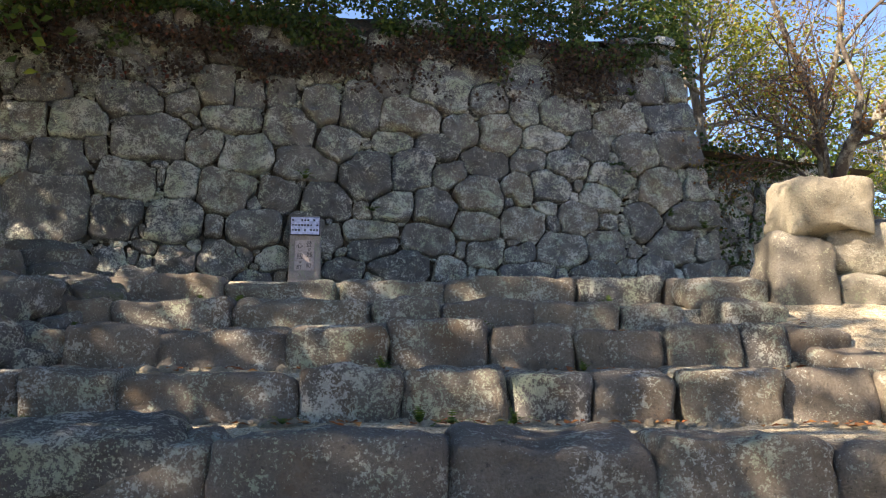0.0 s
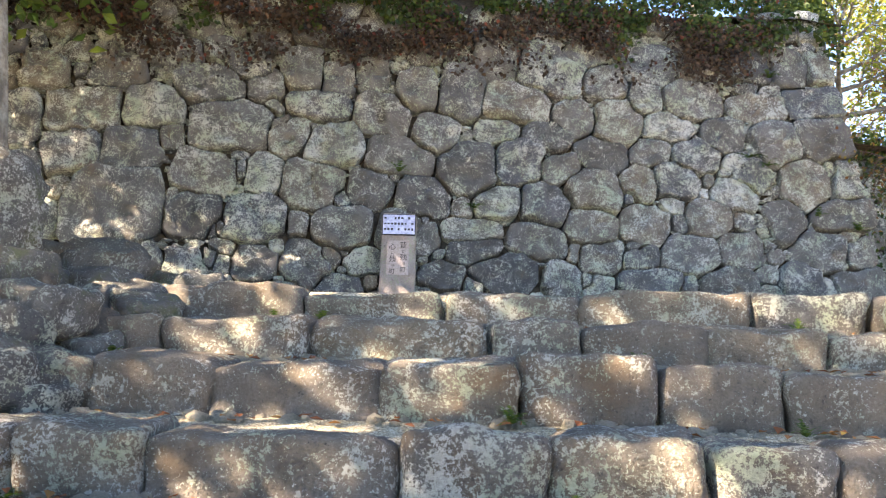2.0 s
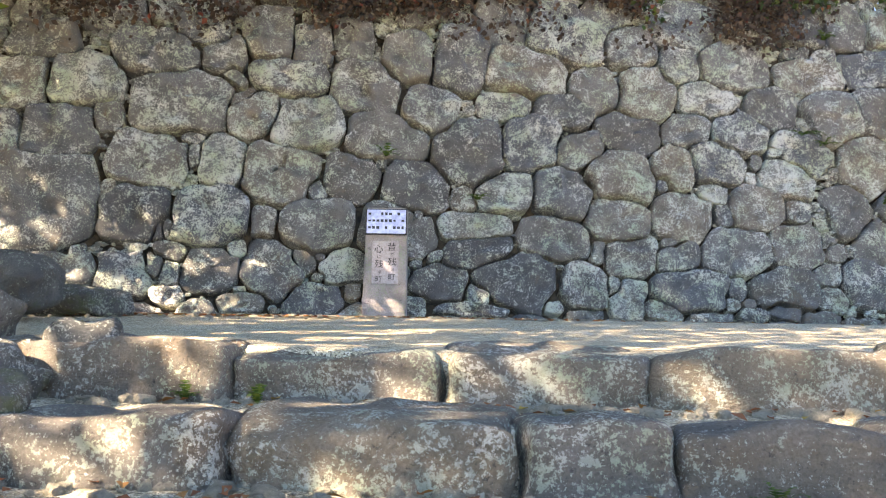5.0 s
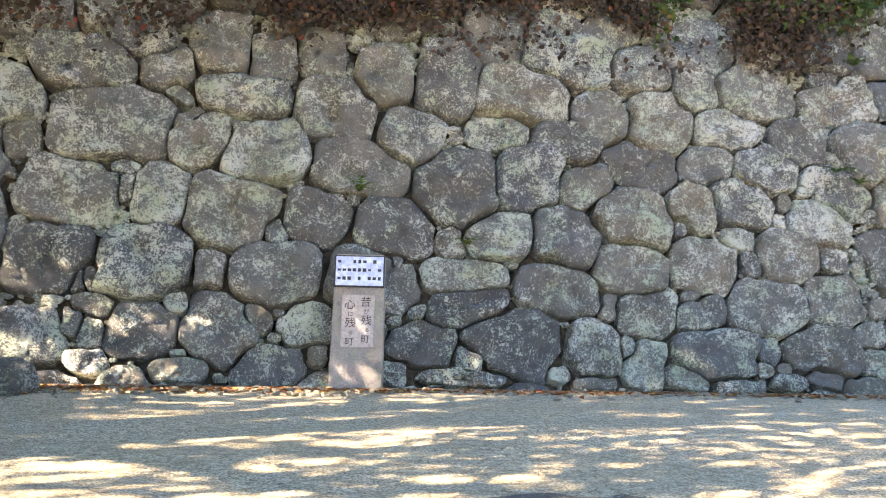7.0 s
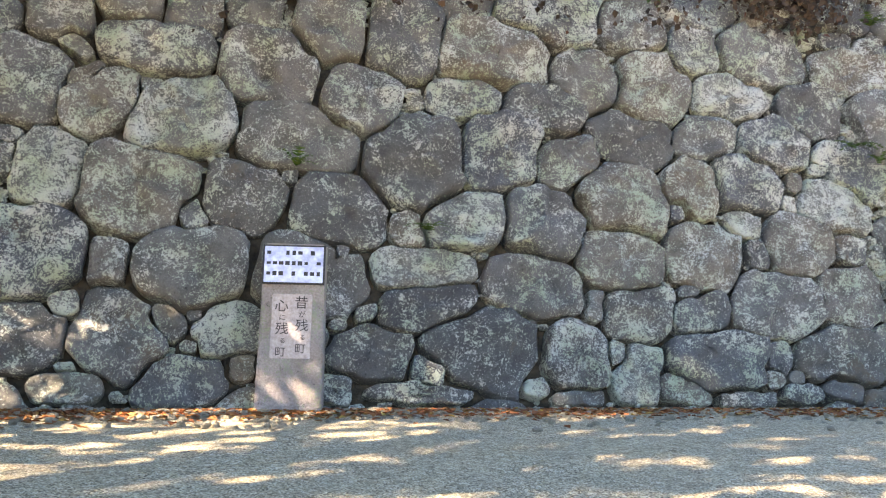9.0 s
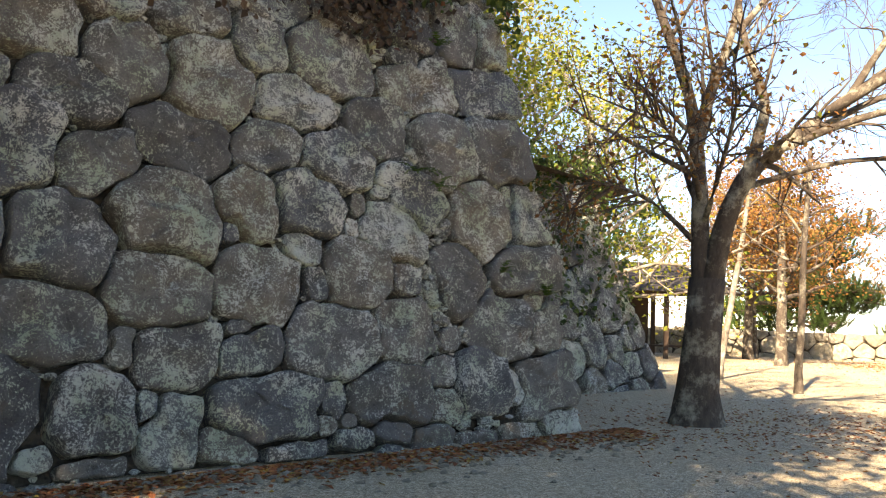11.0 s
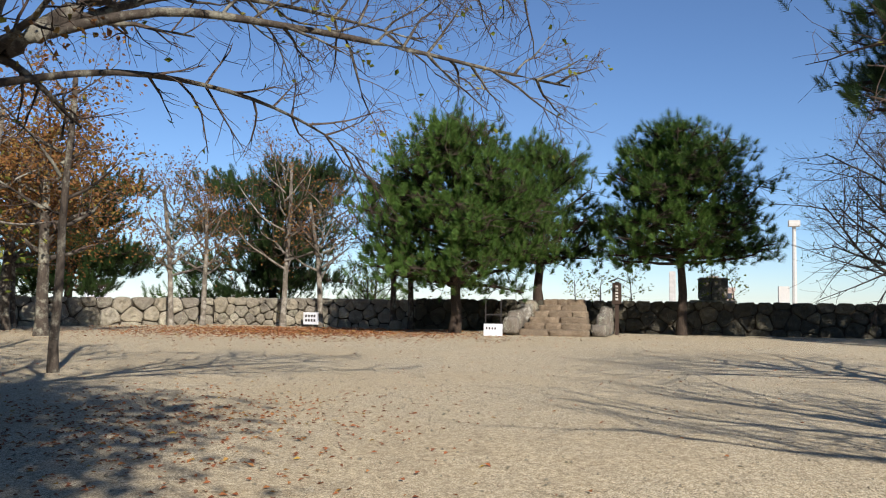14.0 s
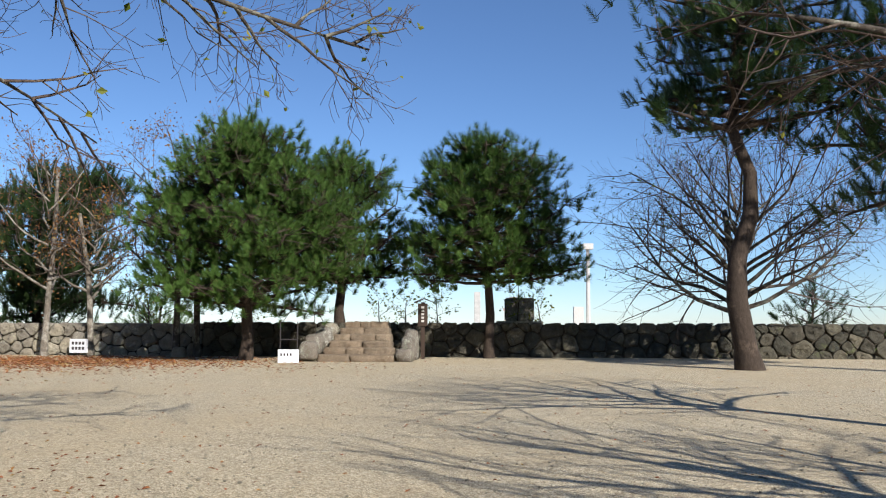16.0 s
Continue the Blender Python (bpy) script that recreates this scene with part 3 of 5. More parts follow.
# the low wall round the square
face_wall("boundary_wall_east", (37.2, 31.5), (37.2, 22.0), 1.24, 0.05, M_PALE, 31, (.15, .32), "low boundary wall of pale rounded stones round the square", thick=1.2)
# this stretch carries the pine shade in its stone colour
face_wall("boundary_wall_south", (37.2, 22.0), (37.2, -14.0), 1.30, 0.05, M_SHADEDSTONE, 33, (.17, .36), "low boundary stone wall under the pines, coloured dark for their shade", thick=1.2)
face_wall("boundary_wall_north", (21.0, 43.0), (37.2, 31.5), 1.2, 0.05, M_PALE, 32, (.22, .42), "low boundary wall of pale rounded stones round the square", thick=1.0)
# plain walls that close the stair pit where it is out of sight
mesh_ob("pit_wall", [(9, -40, -3), (9, 8.9, -3), (9, 8.9, 0.0), (9, -40, 0.0), (9.5, -40, -3), (9.5, 8.9, -3), (9.5, 8.9, 0.0), (9.5, -40, 0.0)],
        [(0, 1, 2, 3), (7, 6, 5, 4), (3, 2, 6, 7), (1, 5, 6, 2), (0, 3, 7, 4), (0, 4, 5, 1)], M_JOINT, smooth=False, label="plain earth retaining wall beside the stairs", category="wall", kind="structure")

# ---- stone stairs ----
STEP_JOINTS = [
    [-4.1, -2.34, -1.12, 0.06, 1.13, 2.05, 3.1],
    [-3.2, -2.73, -2.12, -0.92, -0.21, 0.49, 1.04, 1.62, 2.32, 2.95, 3.5],
    [-3.6, -2.85, -2.13, -1.12, -0.36, 0.43, 1.09, 1.76, 2.39, 2.74],
    [-3.61, -2.85, -1.79, -0.59, 0.05, 0.9, 1.62, 2.24],
    [-4.2, -3.26, -2.14, -0.99, 0.11, 1.42, 2.32, 2.94],
]


def build_stairs():
    rng = random.Random(9)
    stairs = tagged(new("stone_stairs"), "broad old stairs of rough-hewn brown stone blocks", "stairs", kind="structure")
    k = 0
    for (y, z), joints in zip(STEPS, STEP_JOINTS):
        for a, b in zip(joints, joints[1:]):
            k += 1
            h, d = rng.uniform(.40, .46), rng.uniform(.55, .75)
            dz = rng.uniform(-.04, .035)
            mesh_ob("step_stone", *stone_block((a + b) / 2, y + d / 2 + rng.uniform(-.06, .05), z + dz + .018 - h / 2, (b - a) + .02, d + .08, h + .04, k, 0.06, 9, 14, rng.uniform(-.05, .05), rng.uniform(-.08, .08)), M_STEP, stairs)


build_stairs()


# ---- trees ----
def tube(verts, faces, pts, radii, n=6):
    """A tapered limb along a line of points, added to a joined mesh."""
    b = len(verts)
    for i, p in enumerate(pts):
        d = (pts[min(i + 1, len(pts) - 1)] - pts[max(i - 1, 0)]).normalized()
        x = d.orthogonal().normalized()
        y = d.cross(x)
        for k in range(n):
            a = 6.2832 * k / n
            verts.append(p + (x * math.cos(a) + y * math.sin(a)) * radii[i])
    for i in range(len(pts) - 1):
        for k in range(n):
            j = (k + 1) % n
            faces.append((b + i * n + k, b + i * n + j, b + (i + 1) * n + j, b + (i + 1) * n + k))
    faces.append(tuple(b + (len(pts) - 1) * n + k for k in range(n)))


def wander(rng, p, d, length, bend, rise, count):
    pts, step = [p.copy()], length / count
    for _ in range(count):
        d = (d + Vector((rng.gauss(0, bend), rng.gauss(0, bend), rng.gauss(0, bend) + rise))).normalized()
        p = p + d * step
        pts.append(p)
    return pts, d


def grow(rng, wood, twigs, tips, p, d, length, r, level, kids=5, bend=0.12, rise=0.03, spread=0.9, shrink=0.6):
    """One limb and, by levels, the limbs that leave it. tips collects the places and ways of the last twigs."""
    count = 6 if level > 1 else 4
    pts, end = wander(rng, p, d, length, bend, rise, count)
    v, f = wood if level > 1 else twigs
    tube(v, f, pts, [max(r * (1 - 0.75 * i / count), 0.003) for i in range(count + 1)], 7 if level > 2 else (5 if level > 1 else 3))
    if level == 0:
        tips.append((pts[-1], end))
        tips.append((pts[2], end))
        return
    for k in range(kids):
        t = 0.25 + 0.75 * (k + rng.random()) / kids
        i = min(int(t * count), count - 1)
        q = pts[i].lerp(pts[i + 1], t * count - i)
        ax = (pts[i + 1] - pts[i]).normalized()
        side = Vector((rng.gauss(0, 1), rng.gauss(0, 1), rng.gauss(0, .7))).cross(ax).normalized()
        nd_ = (ax * (1 - 0.35 * spread) + side * spread * rng.uniform(.6, 1.1)).normalized()
        grow(rng, wood, twigs, tips, q, nd_, length * shrink * rng.uniform(.7, 1.15) * (1.15 - .4 * t), max(r * .42 * (1.1 - .5 * t), .0035), level - 1, kids, bend * 1.15, rise, spread, shrink)


def leaves(rng, tips, per, size, scatter, droop=0.3):
    """Small pointed leaves round the ends of twigs."""
    v, f = [], []
    for p, d in tips:
        for _ in range(int(per) + (1 if rng.random() < per % 1 else 0)):
            c = p + Vector((rng.gauss(0, scatter), rng.gauss(0, scatter), rng.gauss(0, scatter * .8)))
            a = Vector((rng.gauss(0, 1), rng.gauss(0, 1), rng.gauss(-droop, .6))).normalized()
            w = a.cross(Vector((rng.gauss(0, 1), rng.gauss(0, 1), rng.gauss(0, 1)))).normalized()
            s = size * rng.uniform(.6, 1.3)
            b = len(v)
            n = a.cross(w) * s * .12
            v += [c, c + a * s * .5 + w * s * .32 + n, c + a * s, c + a * s * .5 - w * s * .32 + n]
            f += [(b, b + 1, b + 2, b + 3)]
    return v, f


def tree(name, label, category, base, limbs, bark, seed, leaf=None, per=0.0, size=.1, scatter=.2, levels=3, kids=5, spread=.9, rise=.03, shrink=.6, group="", twig_bark=None, bend=.12):
    """limbs: (start, way, length, radius) of the main limbs; the first is the trunk if it carries none itself."""
    rng = random.Random(seed)
    thing = tagged(new(name), label, category, group)
    thing.location = base
    wood, twigs, tips = ([], []), ([], []), []
    for start, way, length, r, lev in limbs:
        if lev < 0:
            pts, _ = wander(rng, Vector(start), Vector(way).normalized(), length, .035, .01, 8)
            tube(*wood, pts, [r * (1.35 if i == 0 else 1.0) * (1 - .5 * i / 8) for i in range(9)], 12)
        else:
            grow(rng, wood, twigs, tips, Vector(start), Vector(way).normalized(), length, r, lev, kids, bend, rise, spread, shrink)
    mesh_ob("trunk", *wood, bark, thing)
    if twigs[0]:
        mesh_ob("branchwork", *twigs, twig_bark or bark, thing, label="fine bare twigs", kind="stuff")
    if leaf and per:
        mesh_ob("crown", *leaves(rng, tips, per, size, scatter), leaf, thing, smooth=False)
    return thing, tips


def round_tree(name, label, category, base, height, crown_r, crown_z, trunk_r, seed, bark, leaf, per, size, scatter, boughs=9, levels=2, kids=5, group="", rise=.03, lean=(0, 0), spread=.9, twig_bark=None):
    rng = random.Random(seed * 31 + 1)
    top = Vector((lean[0], lean[1], height * .8))
    limbs = [((0, 0, -.2), (lean[0], lean[1], height * .85), height * .85, trunk_r, -1)]
    for i in range(boughs):
        t = (i + .5) / boughs
        z = crown_z + (height * .8 - crown_z) * t
        a = i * 2.4 + rng.uniform(-.4, .4)
        limbs.append((Vector((lean[0] * z / height, lean[1] * z / height, z)), (math.cos(a), math.sin(a), .25 + .9 * t), crown_r * (1.05 - .35 * t) * rng.uniform(.7, 1.0), trunk_r * .5 * (1 - .5 * t), levels))
    return tree(name, label, category, base, limbs, bark, seed, leaf, per, size, scatter, levels, kids, spread, rise, .55, group, twig_bark)


def tuft(rng, v, f, p, d, length, needles, wide=.5):
    """A brush of needles pointing along d."""
    d = d.normalized()
    x = d.orthogonal().normalized()
    y = d.cross(x)
    b = len(v)
    for k in range(needles):
        a, t = k * 2.399 + rng.uniform(-.3, .3), (k + rng.random()) / needles
        way = (d * (.4 + 1.0 * t) + (x * math.cos(a) + y * math.sin(a)) * rng.uniform(.7, 1.1) * wide * 1.6).normalized()
        o = p + d * length * t
        w = way.cross(x + y).normalized() * .015
        e = o + way * rng.uniform(.21, .28) * (1.1 - .35 * t)
        v += [o - w, o + w, e]
        f.append((b, b + 1, b + 2))
        b += 3


def pine(label, base, height, crown_r, crown_z, trunk_r, seed, needles_mat, tuft_len=.42, boughs=46, lean=(0, 0), category="pine tree", flat=False, trunk_pts=None, group="", needles=26, dens=1.0, fill=1.0):
    """A pine: trunk, whorls of boughs and brushes of needles that point up and out."""
    rng = random.Random(seed)
    thing = tagged(new("pine_tree"), label, category, group)
    thing.location = base
    wood, nv, nf = ([], []), [], []
    if trunk_pts:
        pts = [Vector(p) for p in trunk_pts]
    else:
        pts = [Vector((lean[0] * t * t + rng.gauss(0, .05), lean[1] * t * t + rng.gauss(0, .05), -.2 + (height * .93 + .2) * t)) for t in [i / 9 for i in range(10)]]
    n = len(pts)
    tube(*wood, pts, [trunk_r * (1.3 if i == 0 else 1) * (1 - .85 * i / n) for i in range(n)], 12)

    def trunk_at(z):
        for a, b in zip(pts, pts[1:]):
            if a.z <= z <= b.z:
                return a.lerp(b, (z - a.z) / (b.z - a.z))
        return pts[-1]

    for i in range(boughs):
        t = (i + rng.random()) / boughs
        z = crown_z + (height * .93 - crown_z) * t
        prof = (math.sin(math.pi * (0.27 + 0.69 * t)) ** .75) if not flat else rng.uniform(.4, 1)
        reach = crown_r * prof * rng.uniform(.72, 1.12)
        a = i * 2.399 + rng.uniform(-.5, .5)
        p0 = trunk_at(z - (0 if flat else (.05 + .3 * t) * reach))
        d0 = Vector((math.cos(a), math.sin(a), (.0 + .15 * t) if flat else (-.08 + .75 * t)))
        q, _ = wander(rng, p0, d0.normalized(), reach, .10, .0 if flat else .05, 6)
        tube(*wood, q, [trunk_r * .28 * (1.1 - t * .6) * (1 - .8 * k / 6) + .012 for k in range(7)], 5)
        for k in range(max(4, int(reach * 5.5 * dens))):
            s = rng.uniform(.25, 1) ** .7
            m = min(int(s * 6), 5)
            o = q[m].lerp(q[m + 1], s * 6 - m)
            side = Vector((rng.gauss(0, 1), rng.gauss(0, 1), rng.gauss(.15, .45))).normalized()
            ln_ = rng.uniform(.3, .8) * (.5 + .25 * reach) * fill
            e = o + side * ln_
            tube(*wood, [o, e], [.016, .008], 3)
            up = (Vector((0, 0, .9)) + side * .45 + d0 * .35 + Vector((rng.gauss(0, .22), rng.gauss(0, .22), rng.gauss(0, .15)))).normalized()
            tuft(rng, nv, nf, e - up * tuft_len * .3, up, tuft_len * rng.uniform(.8, 1.3), needles)
    for _ in range(8):
        tuft(rng, nv, nf, pts[-1] + Vector((rng.gauss(0, .15), rng.gauss(0, .15), rng.gauss(0, .3))), Vector((rng.gauss(0, .3), rng.gauss(0, .3), 1)), tuft_len * 1.3, needles)
    mesh_ob("trunk", *wood, M_PINEBARK, thing)
    mesh_ob("crown", nv, nf, needles_mat, thing, smooth=False)
    return thing


def cherry():
    """The two-stemmed cherry by the wall: a straight stem and one that leans out over the square."""
    rng = random.Random(77)
    thing = tagged(new("cherry_tree"), "old two-stemmed cherry tree, mottled bark, nearly bare autumn twigs", "cherry tree")
    wood, twigs, tips = ([], []), ([], []), []
    V3 = Vector

    def limb(pts, r0, r1, kids=6, level=2, length=1.7, n=10):
        pts = [V3(p) for p in pts]
        fine = []
        for i in range(len(pts) - 1):
            a, b, c, d = pts[max(i - 1, 0)], pts[i], pts[i + 1], pts[min(i + 2, len(pts) - 1)]
            for k in range(4):
                t = k / 4
                fine.append(.5 * (2 * b + (c - a) * t + (2 * a - 5 * b + 4 * c - d) * t * t + (3 * b - a - 3 * c + d) * t ** 3))
        fine.append(pts[-1])
        m = len(fine)
        tube(*wood, fine, [r0 + (r1 - r0) * (i / (m - 1)) ** .8 + rng.uniform(-.04, .04) * r0 for i in range(m)], n)
        for k in range(kids):
            t = .3 + .7 * (k + rng.random()) / kids
            i = min(int(t * (m - 1)), m - 2)
            ax = (fine[i + 1] - fine[i]).normalized()
            side = V3((rng.gauss(0, 1), rng.gauss(0, 1), rng.gauss(.1, .6))).cross(ax).normalized()
            grow(rng, wood, twigs, tips, fine[i], (ax * .75 + side * rng.uniform(.5, 1)).normalized(), length * rng.uniform(.6, 1.2), max(.02, .4 * (r0 + (r1 - r0) * t)), level, 5, .13, .015, .8, .6)

    b = V3((7.85, 17.56, 0))
    tube(*wood, [b + V3((0, 0, -.25)), b + V3((0, 0, .1)), b + V3((0, 0, .45)), V3((7.88, 17.52, 1.1)), V3((7.9, 17.47, 1.9))], [.46, .35, .28, .245, .235], 14)
    limb([(7.88, 17.5, 1.5), (7.85, 17.55, 2.4), (7.82, 17.56, 3.25), (7.72, 17.66, 4.33), (7.45, 17.9, 5.4), (7.2, 18.3, 6.8)], .165, .04, 12, 2, 2.0)
    limb([(7.78, 17.6, 3.6), (7.95, 17.5, 4.4), (8.15, 17.3, 5.3), (8.3, 17.2, 6.6)], .11, .03, 6, 2, 1.7)
    limb([(7.92, 17.44, 1.7), (8.02, 17.3, 2.6), (8.25, 17.08, 3.3), (8.55, 16.75, 3.65), (9.0, 16.2, 4.2), (9.6, 15.3, 4.8), (10.2, 14.2, 5.4), (10.9, 12.8, 5.9)], .17, .03, 17, 2, 1.5)
    limb([(8.25, 17.08, 3.35), (8.30, 17.0, 3.75), (8.36, 16.96, 4.2), (8.25, 17.1, 4.8), (8.15, 17.2, 5.4), (8.2, 17.3, 6.4)], .10, .03, 6, 2, 1.5)
    limb([(8.5, 16.8, 3.6), (9.2, 15.9, 4.0), (10.0, 15.0, 4.05), (10.9, 14.0, 4.0), (11.8, 13.2, 3.95), (12.6, 12.4, 3.9)], .06, .01, 17, 2, 1.1)
    limb([(8.7, 16.6, 3.75), (9.6, 16.2, 4.3), (10.9, 15.9, 4.7), (12.3, 15.4, 4.9), (13.6, 14.6, 4.9)], .055, .01, 15, 2, 1.2)
    limb([(8.2, 17.1, 3.1), (9.4, 16.5, 3.5), (10.6, 15.9, 3.55), (11.8, 15.5, 3.4), (13.0, 15.2, 3.1)], .045, .008, 15, 1, .9)
    limb([(7.85, 17.55, 2.9), (7.2, 17.1, 3.3), (6.4, 16.7, 3.55), (5.6, 16.4, 3.6)], .05, .010, 22, 1, .9)
    limb([(7.85, 17.55, 2.3), (7.3, 17.9, 2.9), (6.7, 18.2, 3.1), (6.0, 18.3, 3.0)], .045, .01, 22, 1, .9)
    limb([(7.85, 17.5, 2.6), (7.5, 16.9, 3.2), (7.0, 16.2, 3.8), (6.4, 15.7, 4.2)], .045, .01, 22, 1, .9)
    limb([(9.0, 16.2, 4.2), (9.5, 15.8, 5.2), (10.3, 15.2, 6.0), (11.5, 14.2, 6.6)], .06, .01, 14, 2, 1.3)
    limb([(9.6, 15.3, 4.8), (10.6, 14.9, 5.3), (12.2, 14.0, 5.6), (14.0, 13.0, 5.6)], .055, .008, 16, 2, 1.2)
    limb([(8.15, 17.2, 5.2), (8.8, 16.9, 6.0), (9.8, 16.5, 6.6), (11.0, 16.0, 7.0)], .05, .008, 12, 2, 1.2)
    mesh_ob("trunk", *wood, M_CHERRY, thing)
    mesh_ob("branchwork", *twigs, M_TWIG, thing, label="fine bare twigs", kind="stuff")
    low = [t for t in tips if t[0].x < 8.2]
    mesh_ob("crown", *leaves(rng, tips, .07, .085, .04), M_YELLOW, thing, smooth=False, label="a few last yellow leaves")
    mesh_ob("brown_leaves", *leaves(rng, low, 1.3, .08, .1), M_RUST, thing, smooth=False, label="withered brown leaves")


cherry()

# pines on the far side of the square
pine("dense round young pine with upright bright green needle brushes", (33.6, 19.3, 0), 8.3, 3.8, 1.9, .22, 1, M_NEEDLE, .24, 90, needles=62, dens=2.3)
pine("dense young pine standing on the raised bank", (38.4, 17.0, 1.2), 7.0, 3.2, 1.6, .2, 2, M_NEEDLE, .24, 66, needles=60, dens=2.2)
pine("dense round young pine leaning slightly by the boundary wall", (36.3, 11.1, 0), 8.3, 3.6, 2.8, .2, 3, M_NEEDLE, .24, 82, lean=(-.3, .5), needles=62, dens=2.3)
pine("tall old pine with a bare sinuous dark trunk", (29.5, 3.85, -.05), 11.6, 3.9, 6.7, .36, 4, M_DARKNEEDLE, .45, 44, flat=True, needles=60, dens=1.7,
     trunk_pts=[(0, 0, -.2), (-.05, .15, .6), (0, .35, 2.0), (.05, .30, 3.2), (.05, -.1, 4.4), (0, -.1, 5.6), (.0, .35, 6.8), (.1, .2, 8.4), (0, 0, 10.6)])
pine("tall old pine with a thick dark trunk and drooping boughs", (28.2, -.75, -.05), 11.0, 4.2, 4.6, .34, 5, M_DARKNEEDLE, .45, 40, flat=True, needles=60, dens=1.5,
     trunk_pts=[(0, 0, -.2), (.05, .05, 1.2), (0, .2, 3), (.1, .1, 5), (0, -.1, 7.4), (.1, 0, 10.4)])
pine("wide dark pine with layered boughs beyond the wall", (43.0, 31.5, -.6), 8.8, 4.8, 2.0, .25, 6, M_DARKNEEDLE, .5, 40, flat=True, needles=70, dens=3.4)
pine("dark pine with layered boughs beyond the wall", (40.0, 41.5, -.6), 7.4, 4.6, 2.0, .25, 7, M_DARKNEEDLE, .5, 38, flat=True, needles=66, dens=3.4)
pine("dark pine with layered boughs at the back of the square", (27.0, 46.0, 0), 9.5, 4.8, 1.5, .25, 8, M_DARKNEEDLE, .5, 38, flat=True, needles=66, dens=3.4)
pine("small dark pine beyond the wall", (44.0, -3.2, -.6), 3.6, 1.6, .6, .12, 10, M_DARKNEEDLE, .4, 20, needles=40)
for k, (x, y) in enumerate(((46, 27), (44.5, 37), (39, 45), (31, 50), (47, 33))):
    pine("low bushy green pine beyond the wall", (x, y, -1.2), 3.8, 2.6, .5, .14, 11 + k, M_NEEDLE, .5, 22, needles=40, group="low pines beyond the wall")

# thin trees on the square
round_tree("sapling", "slim dark young tree with sparse rusty leaves", "young tree", (14.2, 21.05, 0), 6.0, 2.0, 2.3, .085, 41, M_CHERRY, M_RUST, 1.6, .085, .15, 12, 2, 5, twig_bark=M_TWIG)
round_tree("sapling", "slim pale young tree leaning to one side", "young tree", (15.7, 24.6, 0), 6.2, 2.0, 2.4, .09, 42, M_PALEBARK, M_RUST, .7, .08, .12, 9, 2, 4, lean=(.5, -.4), twig_bark=M_TWIG)
AUTUMN = [((36.2, 27.6, 0), 8.6, 3.6, 43, M_PALEBARK, .32, .1), ((37.0, 26.2, 0), 6.6, 2.6, 44, M_PALEBARK, .25, .1), ((34.6, 32.0, 0), 7.2, 2.8, 45, M_PALEBARK, .5, .09),
          ((35.6, 31.1, 0), 6.4, 2.4, 46, M_PALEBARK, .4, .09), ((36.2, 22.6, 0), 8.8, 4.0, 47, M_CHERRY, .4, .1), ((36.0, 21.8, 0), 7.6, 3.0, 48, M_CHERRY, .3, .1)]
for b, h, r, sd, bk, per, sz in AUTUMN:
    round_tree("autumn_tree", "thin grey-barked tree with a few brown autumn leaves", "tree", b, h, r, 2.0, .13, sd, bk, M_RUST, per * 3, .11, .15, 15, 2, 6, "autumn trees along the boundary wall", .05, twig_bark=M_TWIG)
for b, h, r, sd in (((27.4, 34.0, 0), 7.0, 3.6, 51), ((28.8, 35.0, 0), 6.5, 3.2, 52), ((24.5, 30.0, 0), 7.0, 3.2, 53)):
    round_tree("autumn_tree", "dark-trunked tree with rusty brown autumn leaves", "tree", b, h, r, 2.2, .2, sd, M_CHERRY, M_RUST, 9, .13, .25, 16, 2, 5, "rusty trees at the back of the square", twig_bark=M_TWIG)
round_tree("bare_tree", "wide bare tree with dark spreading branches by the wall", "tree", (36.0, 2.3, 0), 6.6, 6.2, 1.4, .2, 54, M_CHERRY, M_GREEN, .3, .1, .06, 28, 2, 9, rise=.04, twig_bark=M_TWIG)
# a bare cherry beside the stairs, whose low branches reach over the square
round_tree("cherry_tree", "bare cherry tree with long low branches", "cherry tree", (6.6, 4.6, -.9), 7.2, 4.8, 3.4, .17, 55, M_CHERRY, M_YELLOW, .08, .09, .05, 16, 2, 7, twig_bark=M_TWIG)
round_tree("cherry_tree", "bare cherry tree with long low branches", "cherry tree", (13.8, 4.4, 0), 7.2, 5.6, 3.2, .17, 56, M_CHERRY, M_YELLOW, .12, .09, .05, 18, 2, 7, twig_bark=M_TWIG)

# evergreens above and behind the walls, and those that shade the stairs
SHADE = [((-5.6, 10.2, -.1), 13.0, 5.3, 5.0, .24, 61, 40), ((-7.6, 12.0, 0), 16.0, 6.4, 6.0, .3, 69, 40), ((-9.5, 7.0, -.3), 12.0, 5.2, 4.0, .3, 62, 11), ((-11.0, 1.5, -2.3), 13.5, 5.6, 4.0, .3, 63, 7),
         ((-12.8, 9.8, 0), 14.0, 5.4, 4.5, .3, 65, 34), ((-11.0, -3.6, -2.5), 11.5, 3.2, 4.5, .22, 64, 4), ((-14.0, -8.0, -2.5), 13.0, 5.5, 3.5, .3, 66, 14), ((-17, 2.5, -2.4), 13.5, 5.5, 3.5, .3, 68, 8), ((-8.5, .4, -2.4), 11.0, 4.0, 4.2, .24, 67, 5)]
for b, h, r, cz, tr, sd, thick in SHADE:
    round_tree("evergreen_tree", "tall broadleaf tree with grey trunk and dense green crown", "tree", b, h, r, cz, tr, sd, M_PALEBARK, M_GREEN, thick, .2, .5, 16, 2, 5, "trees shading the stairs")
TOP = [((-8.5, 19.5, 5.2), 7, 3.8, 71), ((-4.0, 20.6, 5.4), 7, 3.6, 72), ((0.2, 21.6, 5.6), 7.5, 3.6, 73), ((3.6, 22.4, 5.8), 7, 3.0, 74), ((-12.5, 18.6, 5.0), 7, 3.8, 75)]
